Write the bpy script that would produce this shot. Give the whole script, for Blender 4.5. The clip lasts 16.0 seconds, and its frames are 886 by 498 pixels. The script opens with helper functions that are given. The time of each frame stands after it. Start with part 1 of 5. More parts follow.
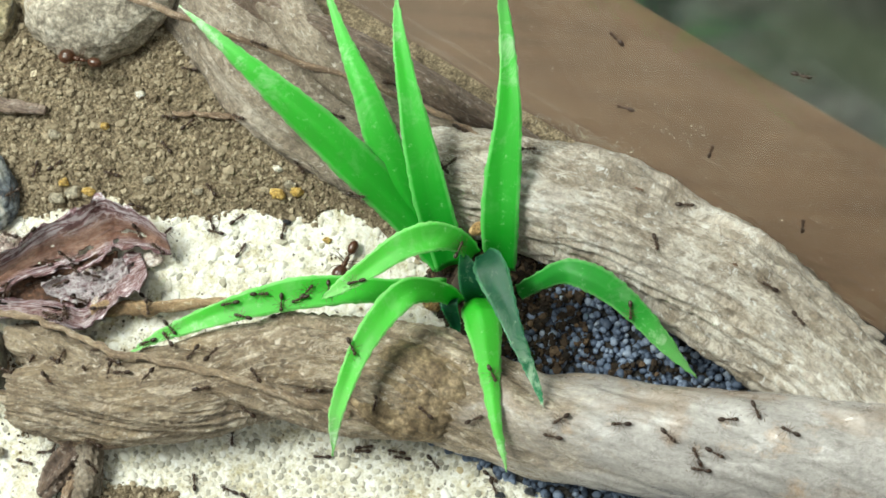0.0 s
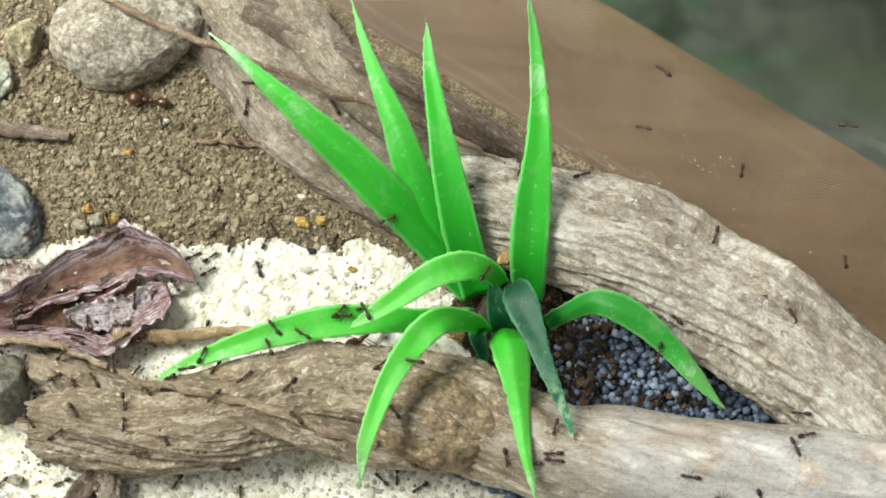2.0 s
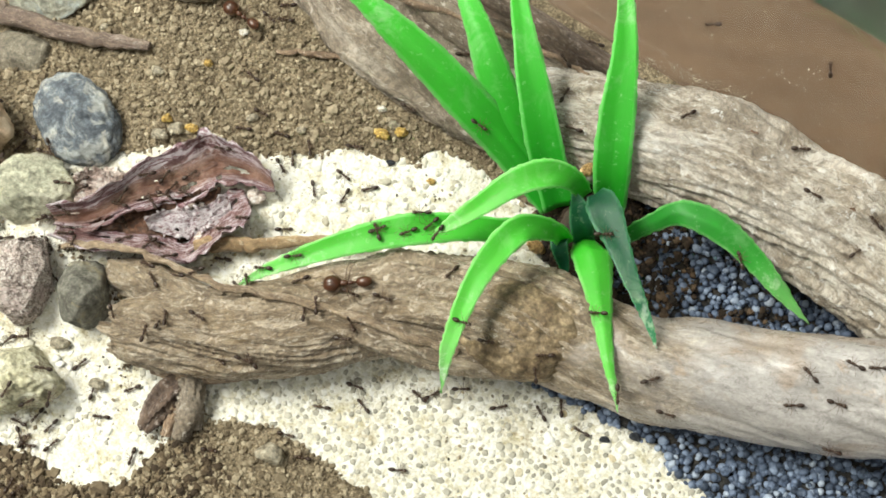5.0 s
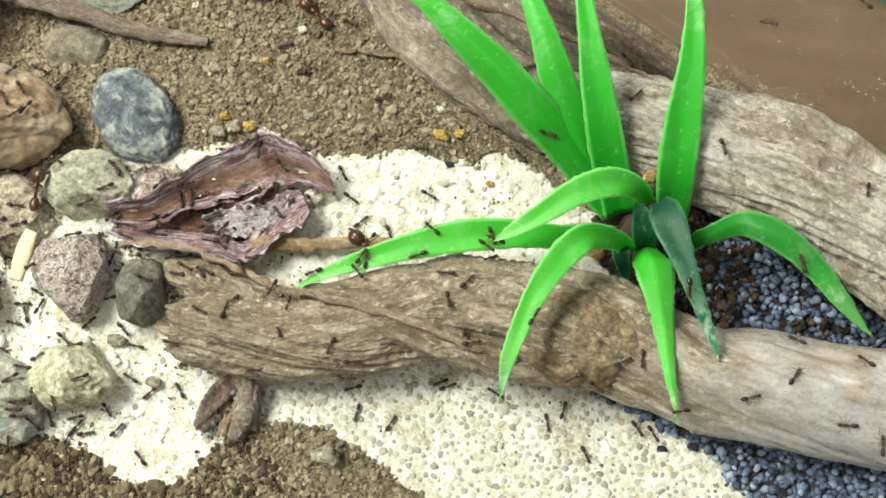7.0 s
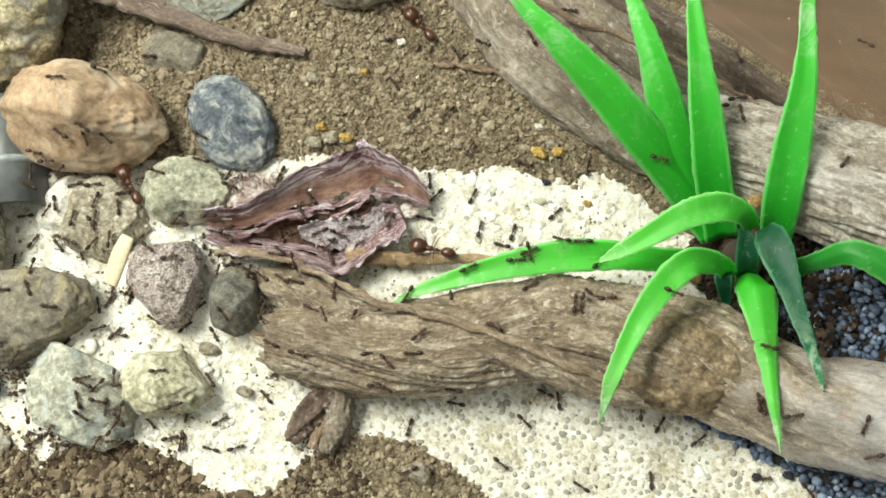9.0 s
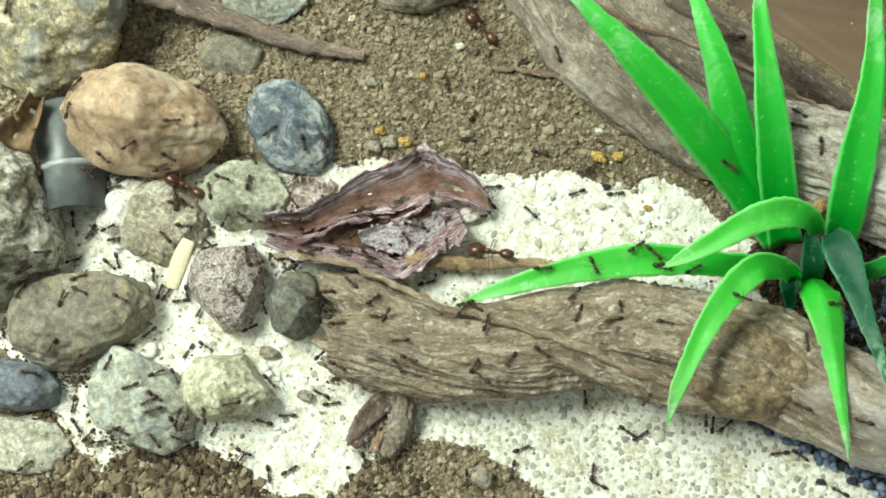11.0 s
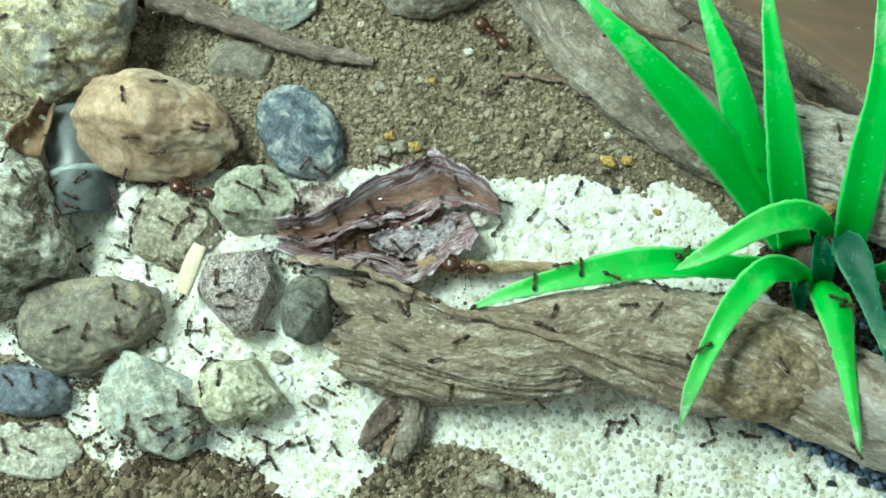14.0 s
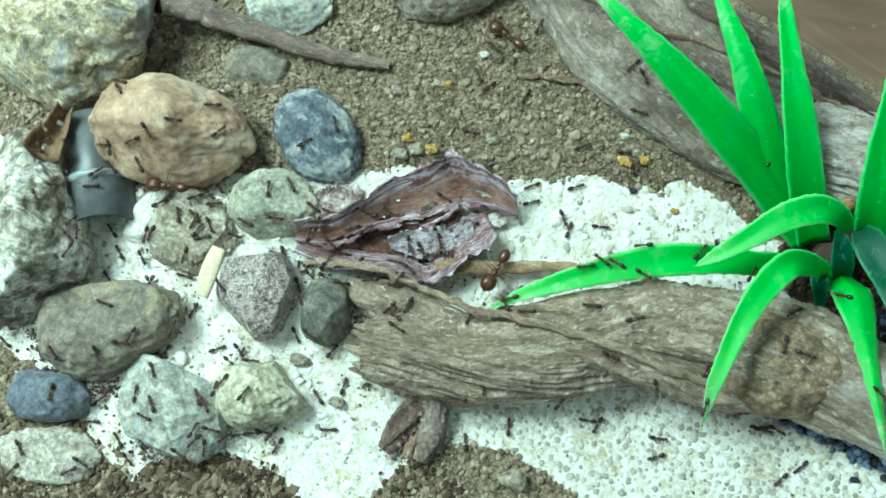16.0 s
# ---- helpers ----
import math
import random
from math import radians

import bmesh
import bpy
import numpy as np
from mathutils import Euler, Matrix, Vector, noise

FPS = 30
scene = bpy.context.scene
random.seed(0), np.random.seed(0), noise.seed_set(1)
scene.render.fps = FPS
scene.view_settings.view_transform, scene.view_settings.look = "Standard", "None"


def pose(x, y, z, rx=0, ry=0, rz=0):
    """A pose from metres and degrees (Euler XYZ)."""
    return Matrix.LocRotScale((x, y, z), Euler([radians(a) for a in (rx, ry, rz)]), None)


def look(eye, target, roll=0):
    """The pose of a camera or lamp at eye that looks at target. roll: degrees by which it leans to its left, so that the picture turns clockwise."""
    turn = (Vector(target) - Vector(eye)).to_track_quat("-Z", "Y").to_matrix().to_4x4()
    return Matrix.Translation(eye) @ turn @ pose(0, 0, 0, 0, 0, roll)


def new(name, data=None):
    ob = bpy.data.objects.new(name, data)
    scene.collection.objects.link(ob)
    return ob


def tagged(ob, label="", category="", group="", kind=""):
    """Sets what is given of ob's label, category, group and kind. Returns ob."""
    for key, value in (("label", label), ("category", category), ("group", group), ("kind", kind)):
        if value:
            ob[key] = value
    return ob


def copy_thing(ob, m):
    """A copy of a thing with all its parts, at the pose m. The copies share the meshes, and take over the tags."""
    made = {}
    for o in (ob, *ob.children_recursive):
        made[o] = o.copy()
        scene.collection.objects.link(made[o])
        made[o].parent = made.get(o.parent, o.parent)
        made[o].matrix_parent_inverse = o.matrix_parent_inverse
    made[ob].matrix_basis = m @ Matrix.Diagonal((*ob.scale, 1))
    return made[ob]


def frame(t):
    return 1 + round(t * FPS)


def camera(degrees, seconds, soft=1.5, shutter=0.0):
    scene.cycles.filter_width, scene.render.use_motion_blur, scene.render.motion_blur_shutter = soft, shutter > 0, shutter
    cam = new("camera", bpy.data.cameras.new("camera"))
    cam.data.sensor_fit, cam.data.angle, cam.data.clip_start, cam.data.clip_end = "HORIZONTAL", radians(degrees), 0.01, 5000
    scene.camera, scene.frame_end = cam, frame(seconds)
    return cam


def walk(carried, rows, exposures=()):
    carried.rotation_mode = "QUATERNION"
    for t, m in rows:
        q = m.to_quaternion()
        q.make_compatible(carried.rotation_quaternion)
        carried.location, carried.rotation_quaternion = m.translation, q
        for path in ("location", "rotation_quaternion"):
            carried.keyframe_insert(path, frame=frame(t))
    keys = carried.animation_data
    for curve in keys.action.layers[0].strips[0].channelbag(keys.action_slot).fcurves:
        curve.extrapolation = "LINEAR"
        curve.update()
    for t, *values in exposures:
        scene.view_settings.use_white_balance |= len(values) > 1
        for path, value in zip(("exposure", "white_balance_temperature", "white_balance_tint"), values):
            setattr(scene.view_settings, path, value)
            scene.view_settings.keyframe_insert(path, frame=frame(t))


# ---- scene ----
cam = camera(38.4, 16.0, 1.65)
PATH = [
    (0.0, 0.01512, 0.02997, 0.21535, 13.909, 2.534, 5.642),
    (0.5, 0.01532, 0.03093, 0.21540, 14.303, 2.348, 5.739),
    (1.0, 0.01228, 0.02949, 0.21578, 15.123, 1.655, 5.790),
    (1.5, 0.00967, 0.03045, 0.21545, 15.137, 1.690, 5.801),
    (2.0, 0.00860, 0.02877, 0.21437, 15.476, 1.904, 5.935),
    (2.5, 0.00791, 0.02662, 0.21392, 15.685, 2.051, 6.006),
    (3.0, 0.00802, 0.02682, 0.21298, 15.179, 2.546, 6.415),
    (3.5, 0.00707, 0.02460, 0.21273, 15.093, 2.750, 6.479),
    (4.0, 0.00580, 0.02312, 0.21228, 14.608, 2.987, 6.760),
    (4.5, 0.00318, 0.01989, 0.21206, 14.558, 2.791, 6.949),
    (5.0, 0.00193, 0.01954, 0.21188, 13.892, 3.229, 7.171),
    (7.5, -0.00821, 0.02572, 0.21251, 12.500, 4.099, 8.930),
    (8.0, -0.01279, 0.02529, 0.21289, 12.527, 3.943, 9.580),
    (8.5, -0.01580, 0.02447, 0.21242, 12.813, 4.002, 9.976),
    (9.0, -0.01827, 0.02523, 0.21275, 12.812, 4.431, 10.282),
    (9.5, -0.01975, 0.02501, 0.21330, 12.904, 4.720, 10.649),
    (10.0, -0.02261, 0.02579, 0.21364, 12.747, 4.839, 10.584),
    (12.5, -0.02946, 0.02083, 0.21299, 13.215, 4.551, 10.218),
    (13.0, -0.02917, 0.02279, 0.21407, 12.808, 4.592, 10.089),
    (13.5, -0.03033, 0.02184, 0.21391, 13.239, 4.265, 10.182),
    (14.0, -0.03080, 0.02189, 0.21417, 13.427, 4.236, 10.152),
    (14.5, -0.03265, 0.02275, 0.21448, 13.508, 4.104, 10.028),
    (15.0, -0.03402, 0.02000, 0.21425, 14.287, 4.145, 10.077),
    (15.5, -0.03465, 0.01571, 0.21287, 15.164, 4.049, 9.813),
    (16.0, -0.03389, 0.01654, 0.21337, 14.708, 4.182, 9.616),
]
walk(cam, [(t, pose(*p)) for t, *p in PATH], exposures=[(0.0, -0.18, 6350, -2), (2.0, -0.11, 6450, 1), (5.0, -0.09, 6620, 3), (7.5, -0.17, 6620, -2), (9.0, -0.18, 6620, -1), (10.0, -0.2, 6520, -6), (12.5, -0.21, 5800, -18), (14.5, -0.24, 5300, -26), (16.0, -0.26, 5040, -25)])

# ---- light ----
MM = 0.001
world = bpy.data.worlds.new("world")
scene.world = world
world.use_nodes = True
world.node_tree.nodes["Background"].inputs[0].default_value = (0.93, 0.95, 1.0, 1)
world.node_tree.nodes["Background"].inputs[1].default_value = 0.07


def lamp(name, eye, target, sx, sy, watts, colour):
    data = bpy.data.lights.new(name, "AREA")
    data.shape, data.size, data.size_y, data.energy, data.color = "RECTANGLE", sx, sy, watts, colour
    ob = new(name, data)
    ob.matrix_world = look(eye, target)
    return ob


lamp("tank_lamp", (-0.36, 0.18, 0.56), (-0.03, 0.075, 0), 0.3, 0.22, 7.9, (1.0, 0.97, 0.92))
# Unseen overhead area light, added only to lift the shadows.
lamp("fill_light", (0.12, -0.08, 0.95), (0.0, 0.05, 0), 0.4, 0.4, 1.1, (1.0, 0.98, 0.95))


# ---- materials ----
def nodes_of(name):
    m = bpy.data.materials.new(name)
    m.use_nodes = True
    return m, m.node_tree.nodes, m.node_tree.links, m.node_tree.nodes["Principled BSDF"]


def coords(n, l, uv=False, scale=(1, 1, 1)):
    """Millimetres of the object, or of the unrolled bark."""
    tex = n.new("ShaderNodeTexCoord")
    mp = n.new("ShaderNodeMapping")
    k = 1 if uv else 1000
    mp.inputs["Scale"].default_value = [k * s for s in scale]
    l.new(tex.outputs["UV" if uv else "Object"], mp.inputs["Vector"])
    return mp.outputs[0]


def noise_of(n, l, vec, scale, detail=4, rough=0.6, warp=0.0):
    t = n.new("ShaderNodeTexNoise")
    t.inputs["Scale"].default_value, t.inputs["Detail"].default_value = scale, detail
    t.inputs["Roughness"].default_value, t.inputs["Distortion"].default_value = rough, warp
    l.new(vec, t.inputs["Vector"])
    return t.outputs["Fac"]


def ramp(n, l, fac, stops):
    r = n.new("ShaderNodeValToRGB")
    e = r.color_ramp.elements
    e[0].position, e[1].position = stops[0][0], stops[-1][0]
    for p, _ in stops[1:-1]:
        e.new(p)
    for el, (p, c) in zip(e, stops):
        el.color = (*c, 1) if len(c) == 3 else c
    l.new(fac, r.inputs[0])
    return r.outputs[0]


def mixed(n, l, fac, a, b, mode="MIX"):
    m = n.new("ShaderNodeMix")
    m.data_type, m.blend_type = "RGBA", mode
    for sock, v in ((m.inputs[0], fac), (m.inputs[6], a), (m.inputs[7], b)):
        if isinstance(v, (int, float)):
            sock.default_value = v
        elif isinstance(v, tuple):
            sock.default_value = (*v, 1)
        else:
            l.new(v, sock)
    return m.outputs[2]


def bumped(n, l, p, height, strength, dist):
    b = n.new("ShaderNodeBump")
    b.inputs["Strength"].default_value, b.inputs["Distance"].default_value = strength, dist * MM
    l.new(height, b.inputs["Height"])
    l.new(b.outputs[0], p.inputs["Normal"])


def lit(p, rough, spec=0.5):
    p.inputs["Roughness"].default_value = rough
    p.inputs["Specular IOR Level"].default_value = spec


def rocky(name, dark, mid, light, scale=0.25, fine=2.0, speck=None, rough=0.75, bump=0.25, tone=(0.35, 0.65), grime=0.5, patch=0.9, grit=0.8, stain=None, tooth=0.5):
    """Stone, soil or plaster: drifting tones, grain, specks, and old dirt in patches."""
    m, n, l, p = nodes_of(name)
    v = coords(n, l)
    big = noise_of(n, l, v, scale, 6, 0.7, 0.6)
    middle = noise_of(n, l, v, scale * 4.3, 5, 0.7, 0.4)
    small = noise_of(n, l, v, fine, 5, 0.75)
    c = ramp(n, l, big, [(tone[0], dark), (0.5, mid), (tone[1], light)])
    c = mixed(n, l, patch, c, ramp(n, l, middle, [(0.32, (0.16, 0.16, 0.16)), (0.5, (0.5, 0.49, 0.47)), (0.68, (0.85, 0.85, 0.84))]), "OVERLAY")
    c = mixed(n, l, grit, c, ramp(n, l, small, [(0.32, (0.2, 0.2, 0.2)), (0.68, (0.8, 0.8, 0.8))]), "OVERLAY")
    if speck:
        f = ramp(n, l, noise_of(n, l, v, speck[1], 3, 0.65, 0.5), [(speck[2], (0, 0, 0)), (speck[2] + 0.1, (0.8, 0.8, 0.8))])
        c = mixed(n, l, f, c, speck[0])
    if stain:
        f = ramp(n, l, noise_of(n, l, v, stain[1], 4, 0.6, 1.2), [(stain[2], (0, 0, 0)), (stain[2] + 0.08, (0.75, 0.75, 0.75))])
        c = mixed(n, l, f, c, stain[0])
    dirt = noise_of(n, l, v, scale * 1.7, 5, 0.75, 1.0)
    f = ramp(n, l, dirt, [(0.56, (0, 0, 0)), (0.72, (grime, grime, grime))])
    c = mixed(n, l, f, c, tuple(0.45 * t * k for t, k in zip(mid, (1.1, 0.95, 0.75))))
    scratch = noise_of(n, l, v, fine * 0.45, 6, 0.8, 0.8)
    c = mixed(n, l, tooth, c, ramp(n, l, scratch, [(0.36, (0.28, 0.27, 0.25)), (0.5, (0.5, 0.5, 0.5)), (0.62, (0.75, 0.75, 0.75))]), "OVERLAY")
    l.new(c, p.inputs["Base Color"])
    lit(p, rough, 0.35)
    bumped(n, l, p, mixed(n, l, 0.5, middle, mixed(n, l, 0.5, small, scratch)), 1.0, bump * 2.6)
    return m


def grain_material(name, stops, rough=0.8, fine=1.5):
    """Loose grains: each has a tone of its own."""
    m, n, l, p = nodes_of(name)
    g = n.new("ShaderNodeNewGeometry")
    c = ramp(n, l, g.outputs["Random Per Island"], stops)
    small = noise_of(n, l, coords(n, l), fine, 4, 0.7)
    c = mixed(n, l, 0.5, c, ramp(n, l, small, [(0.3, (0.3, 0.3, 0.3)), (0.7, (0.7, 0.7, 0.7))]), "OVERLAY")
    l.new(c, p.inputs["Base Color"])
    lit(p, rough, 0.3)
    bumped(n, l, p, small, 0.5, 0.2)
    return m


def bark_material(name, dark, mid, light, pale, pale_amount, wet=0.6, stripped=None):
    """Weathered wood: long wavy ridges with glints painted on their crests, darker cracks, worn and lichen-pale
    patches.
    """
    m, n, l, p = nodes_of(name)
    v = coords(n, l, True)
    fibre = noise_of(n, l, coords(n, l, True, (0.12, 0.75, 1)), 0.9, 8, 0.82, 1.5)
    wave = noise_of(n, l, coords(n, l, True, (0.17, 0.5, 1)), 0.8, 6, 0.7, 1.2)
    blotch = noise_of(n, l, coords(n, l, True, (0.5, 1, 1)), 0.14, 5, 0.65, 0.8)
    fine = noise_of(n, l, coords(n, l, True, (0.8, 1.5, 1)), 1.3, 5, 0.8, 0.4)
    pit = noise_of(n, l, v, 0.33, 3, 0.6, 0.3)
    crumb = noise_of(n, l, coords(n, l, True, (0.6, 1, 1)), 0.5, 8, 0.8, 0.7)
    c = ramp(n, l, crumb, [(0.3, tuple(0.4 * t for t in mid)), (0.46, mid), (0.64, light)])
    c = mixed(n, l, ramp(n, l, fibre, [(0.36, (0.65, 0.65, 0.65)), (0.47, (0, 0, 0))]), c, dark)
    c = mixed(n, l, ramp(n, l, wave, [(0.38, (0.7, 0.7, 0.7)), (0.46, (0, 0, 0))]), c, tuple(0.5 * (a + b) for a, b in zip(dark, mid)))
    c = mixed(n, l, ramp(n, l, fibre, [(0.53, (0, 0, 0)), (0.63, (0.35, 0.35, 0.35))]), c, light)
    c = mixed(n, l, ramp(n, l, blotch, [(pale_amount, (0, 0, 0)), (pale_amount + 0.2, (0.7, 0.7, 0.7))]), c, pale)
    # highlights along the ridges, put into the colour
    crest_glint = ramp(n, l, wave, [(0.545, (0, 0, 0)), (0.575, (0.55, 0.55, 0.55)), (0.605, (0.55, 0.55, 0.55)), (0.65, (0, 0, 0))])
    c = mixed(n, l, crest_glint, c, tuple(min(0.8, 0.1 + 1.05 * t) for t in light))
    h = mixed(n, l, 0.4, mixed(n, l, 0.45, mixed(n, l, 0.5, fibre, crumb), fine), wave)
    drift = noise_of(n, l, coords(n, l, True, (0.6, 1, 1)), 0.045, 3, 0.55, 0.5)
    c = mixed(n, l, 0.6, c, ramp(n, l, drift, [(0.34, (0.24, 0.205, 0.17)), (0.5, (0.5, 0.49, 0.48)), (0.66, (0.7, 0.7, 0.71))]), "OVERLAY")
    c = mixed(n, l, ramp(n, l, pit, [(0.62, (0, 0, 0)), (0.72, (0.6, 0.6, 0.6))]), c, dark)
    c = mixed(n, l, 0.75, c, ramp(n, l, fine, [(0.32, (0.2, 0.2, 0.2)), (0.68, (0.8, 0.8, 0.8))]), "OVERLAY")
    # small pale spots painted as the glints of a wet surface
    glint = noise_of(n, l, coords(n, l, True, (0.6, 1.2, 1)), 0.9, 4, 0.8, 0.5)
    c = mixed(n, l, ramp(n, l, glint, [(0.585, (0, 0, 0)), (0.64, (0.75, 0.75, 0.75))]), c, tuple(min(0.8, 0.25 + t) for t in light))
    if stripped:
        where, tone = stripped
        sep = n.new("ShaderNodeSeparateXYZ")
        l.new(v, sep.inputs[0])
        add = n.new("ShaderNodeMath")
        add.operation = "MULTIPLY_ADD"
        l.new(blotch, add.inputs[0])
        add.inputs[1].default_value = 60.0
        l.new(sep.outputs[0], add.inputs[2])
        span = n.new("ShaderNodeMapRange")
        span.inputs["From Min"].default_value, span.inputs["From Max"].default_value = where + 22, where + 42
        l.new(add.outputs[0], span.inputs["Value"])
        bare = noise_of(n, l, coords(n, l, True, (0.6, 1, 1)), 0.2, 6, 0.72, 0.6)
        smooth_wood = ramp(n, l, bare, [(0.3, (0.36, 0.27, 0.2)), (0.43, tuple(t * 0.86 for t in tone)), (0.54, tone), (0.66, tuple(min(1, t * 1.2) for t in tone))])
        brown = noise_of(n, l, coords(n, l, True, (0.5, 0.8, 1)), 0.1, 4, 0.6, 0.8)
        smooth_wood = mixed(n, l, ramp(n, l, brown, [(0.54, (0, 0, 0)), (0.64, (0.6, 0.6, 0.6))]), smooth_wood, (0.25, 0.18, 0.125))
        smooth_wood = mixed(n, l, 0.5, smooth_wood, ramp(n, l, fine, [(0.34, (0.25, 0.25, 0.25)), (0.66, (0.76, 0.76, 0.76))]), "OVERLAY")
        c = mixed(n, l, span.outputs[0], c, smooth_wood)
        h = mixed(n, l, span.outputs[0], h, mixed(n, l, 0.8, bare, (0.5, 0.5, 0.5)))
    l.new(c, p.inputs["Base Color"])
    lit(p, wet, 0.85)
    l.new(ramp(n, l, crumb, [(0.38, (wet + 0.25,) * 3), (0.58, (max(0.2, wet - 0.1),) * 3)]), p.inputs["Roughness"])
    bumped(n, l, p, h, 1.0, 1.7)
    return m


def leaf_material(name, deep, main, tip):
    m, n, l, p = nodes_of(name)
    v = coords(n, l, True)
    sep = n.new("ShaderNodeSeparateXYZ")
    l.new(v, sep.inputs[0])
    along = ramp(n, l, sep.outputs[0], [(0.02, tip), (0.3, main), (0.95, deep)])
    dust = noise_of(n, l, coords(n, l), 0.6, 5, 0.8)
    c = mixed(n, l, ramp(n, l, dust, [(0.6, (0, 0, 0)), (0.76, (0.45, 0.45, 0.45))]), along, (0.55, 0.75, 0.5))
    tipward = ramp(n, l, sep.outputs[0], [(0.0, (0.75, 0.75, 0.75)), (0.14, (0.6, 0.6, 0.6)), (0.38, (0.1, 0.1, 0.1)), (1.0, (0.0, 0.0, 0.0))])
    wear = noise_of(n, l, coords(n, l), 0.16, 5, 0.7, 0.6)
    worn_off = n.new("ShaderNodeMath")
    worn_off.operation = "MULTIPLY"
    l.new(tipward, worn_off.inputs[0])
    l.new(ramp(n, l, wear, [(0.53, (0, 0, 0)), (0.64, (1, 1, 1))]), worn_off.inputs[1])
    c = mixed(n, l, worn_off.outputs[0], c, (0.66, 0.78, 0.6))
    tone = noise_of(n, l, coords(n, l), 0.07, 3, 0.5)
    c = mixed(n, l, 0.45, c, ramp(n, l, tone, [(0.3, (0.4, 0.4, 0.4)), (0.7, (0.58, 0.58, 0.58))]), "OVERLAY")
    vein = noise_of(n, l, coords(n, l, True, (3, 26, 1)), 1.0, 3, 0.5)
    c = mixed(n, l, 0.12, c, ramp(n, l, vein, [(0.3, (0.35, 0.35, 0.35)), (0.7, (0.65, 0.65, 0.65))]), "OVERLAY")
    rim = n.new("ShaderNodeMath")
    rim.operation = "PINGPONG"
    rim.inputs[1].default_value = 0.5
    l.new(sep.outputs[1], rim.inputs[0])
    c = mixed(n, l, ramp(n, l, rim.outputs[0], [(0.0, (0.32, 0.32, 0.32)), (0.12, (0, 0, 0))]), c, tuple(min(1, 0.12 + 1.5 * t) for t in tip))
    l.new(c, p.inputs["Base Color"])
    lit(p, 0.48, 0.28)
    p.inputs["Subsurface Weight"].default_value = 0.4
    p.inputs["Subsurface Radius"].default_value = (0.2, 1.0, 0.15)
    p.inputs["Subsurface Scale"].default_value = 1.2 * MM
    bumped(n, l, p, vein, 0.15, 0.3)
    return m


def plain(name, colour, rough=0.5, spec=0.5, vary=0.3, scale=1.5):
    m, n, l, p = nodes_of(name)
    f = noise_of(n, l, coords(n, l), scale, 3, 0.6)
    a = tuple(x * (1 - vary) for x in colour)
    b = tuple(min(1, x * (1 + vary)) for x in colour)
    l.new(ramp(n, l, f, [(0.35, a), (0.65, b)]), p.inputs["Base Color"])
    lit(p, rough, spec)
    return m


SOIL = rocky("soil", (0.11, 0.085, 0.054), (0.235, 0.187, 0.122), (0.37, 0.305, 0.21), 0.5, 2.5, rough=0.95, bump=0.5)
DARK_SOIL = rocky("dark_soil", (0.02, 0.013, 0.008), (0.05, 0.033, 0.02), (0.11, 0.075, 0.045), 0.5, 2.0, rough=0.9)
SOIL_GRAIN = grain_material("soil_grains", [(0.0, (0.11, 0.083, 0.052)), (0.35, (0.235, 0.19, 0.125)), (0.8, (0.315, 0.262, 0.18)), (0.985, (0.37, 0.315, 0.22)), (1.0, (0.5, 0.43, 0.31))], 0.95)
PLASTER = rocky("plaster", (0.6, 0.56, 0.455), (0.74, 0.72, 0.635), (0.8, 0.785, 0.72), 0.14, 1.8, ((0.42, 0.38, 0.29), 0.5, 0.62), rough=0.9, bump=0.3, grime=0.25, stain=((0.58, 0.53, 0.42), 0.3, 0.62), tooth=0.3)
WHITE_GRAIN = grain_material("white_grains", [(0.0, (0.38, 0.35, 0.27)), (0.14, (0.52, 0.49, 0.4)), (0.24, (0.68, 0.66, 0.58)), (1.0, (0.77, 0.755, 0.7))], 0.85)
PIN_GRAIN = grain_material("pin_grains", [(0.0, (0.05, 0.045, 0.035)), (0.6, (0.16, 0.145, 0.11)), (1.0, (0.3, 0.25, 0.16))], 0.8)
GREY_GRAIN = grain_material("sand_grains", [(0.0, (0.25, 0.238, 0.195)), (0.3, (0.36, 0.342, 0.28)), (0.75, (0.48, 0.455, 0.375)), (0.96, (0.6, 0.57, 0.47)), (1.0, (0.45, 0.36, 0.2))], 0.6)
# Near-black tones, so that these crumbs also carry the shade near the plant.
STUMP_CRUMB = grain_material("dark_crumb", [(0.0, (0.012, 0.009, 0.006)), (0.7, (0.04, 0.026, 0.016)), (1.0, (0.13, 0.085, 0.05))], 0.8)
BLUE_GRAIN = grain_material("gravel_grains", [(0.0, (0.032, 0.044, 0.068)), (0.5, (0.1, 0.132, 0.2)), (0.85, (0.2, 0.25, 0.345)), (1.0, (0.36, 0.41, 0.49))], 0.5)
GRAVEL_BED = rocky("gravel_bed", (0.012, 0.013, 0.016), (0.03, 0.03, 0.03), (0.06, 0.05, 0.04), 0.4, 2.0, rough=0.9)
ROOT_TONES = ((0.045, 0.029, 0.016), (0.225, 0.166, 0.103), (0.52, 0.44, 0.33), (0.31, 0.222, 0.12), 0.54, 0.32)
BARK_FRONT = bark_material("weathered_root", *ROOT_TONES, (188, (0.335, 0.312, 0.295)))
BARK_ROOT = bark_material("weathered_side_root", *ROOT_TONES)
BARK_PALE = bark_material("stripped_branch", (0.2, 0.145, 0.095), (0.46, 0.385, 0.30), (0.64, 0.58, 0.49), (0.7, 0.65, 0.58), 0.40)
BARK_BACK = bark_material("back_branch", (0.11, 0.075, 0.045), (0.34, 0.285, 0.218), (0.64, 0.6, 0.53), (0.53, 0.488, 0.435), 0.5, 0.32)
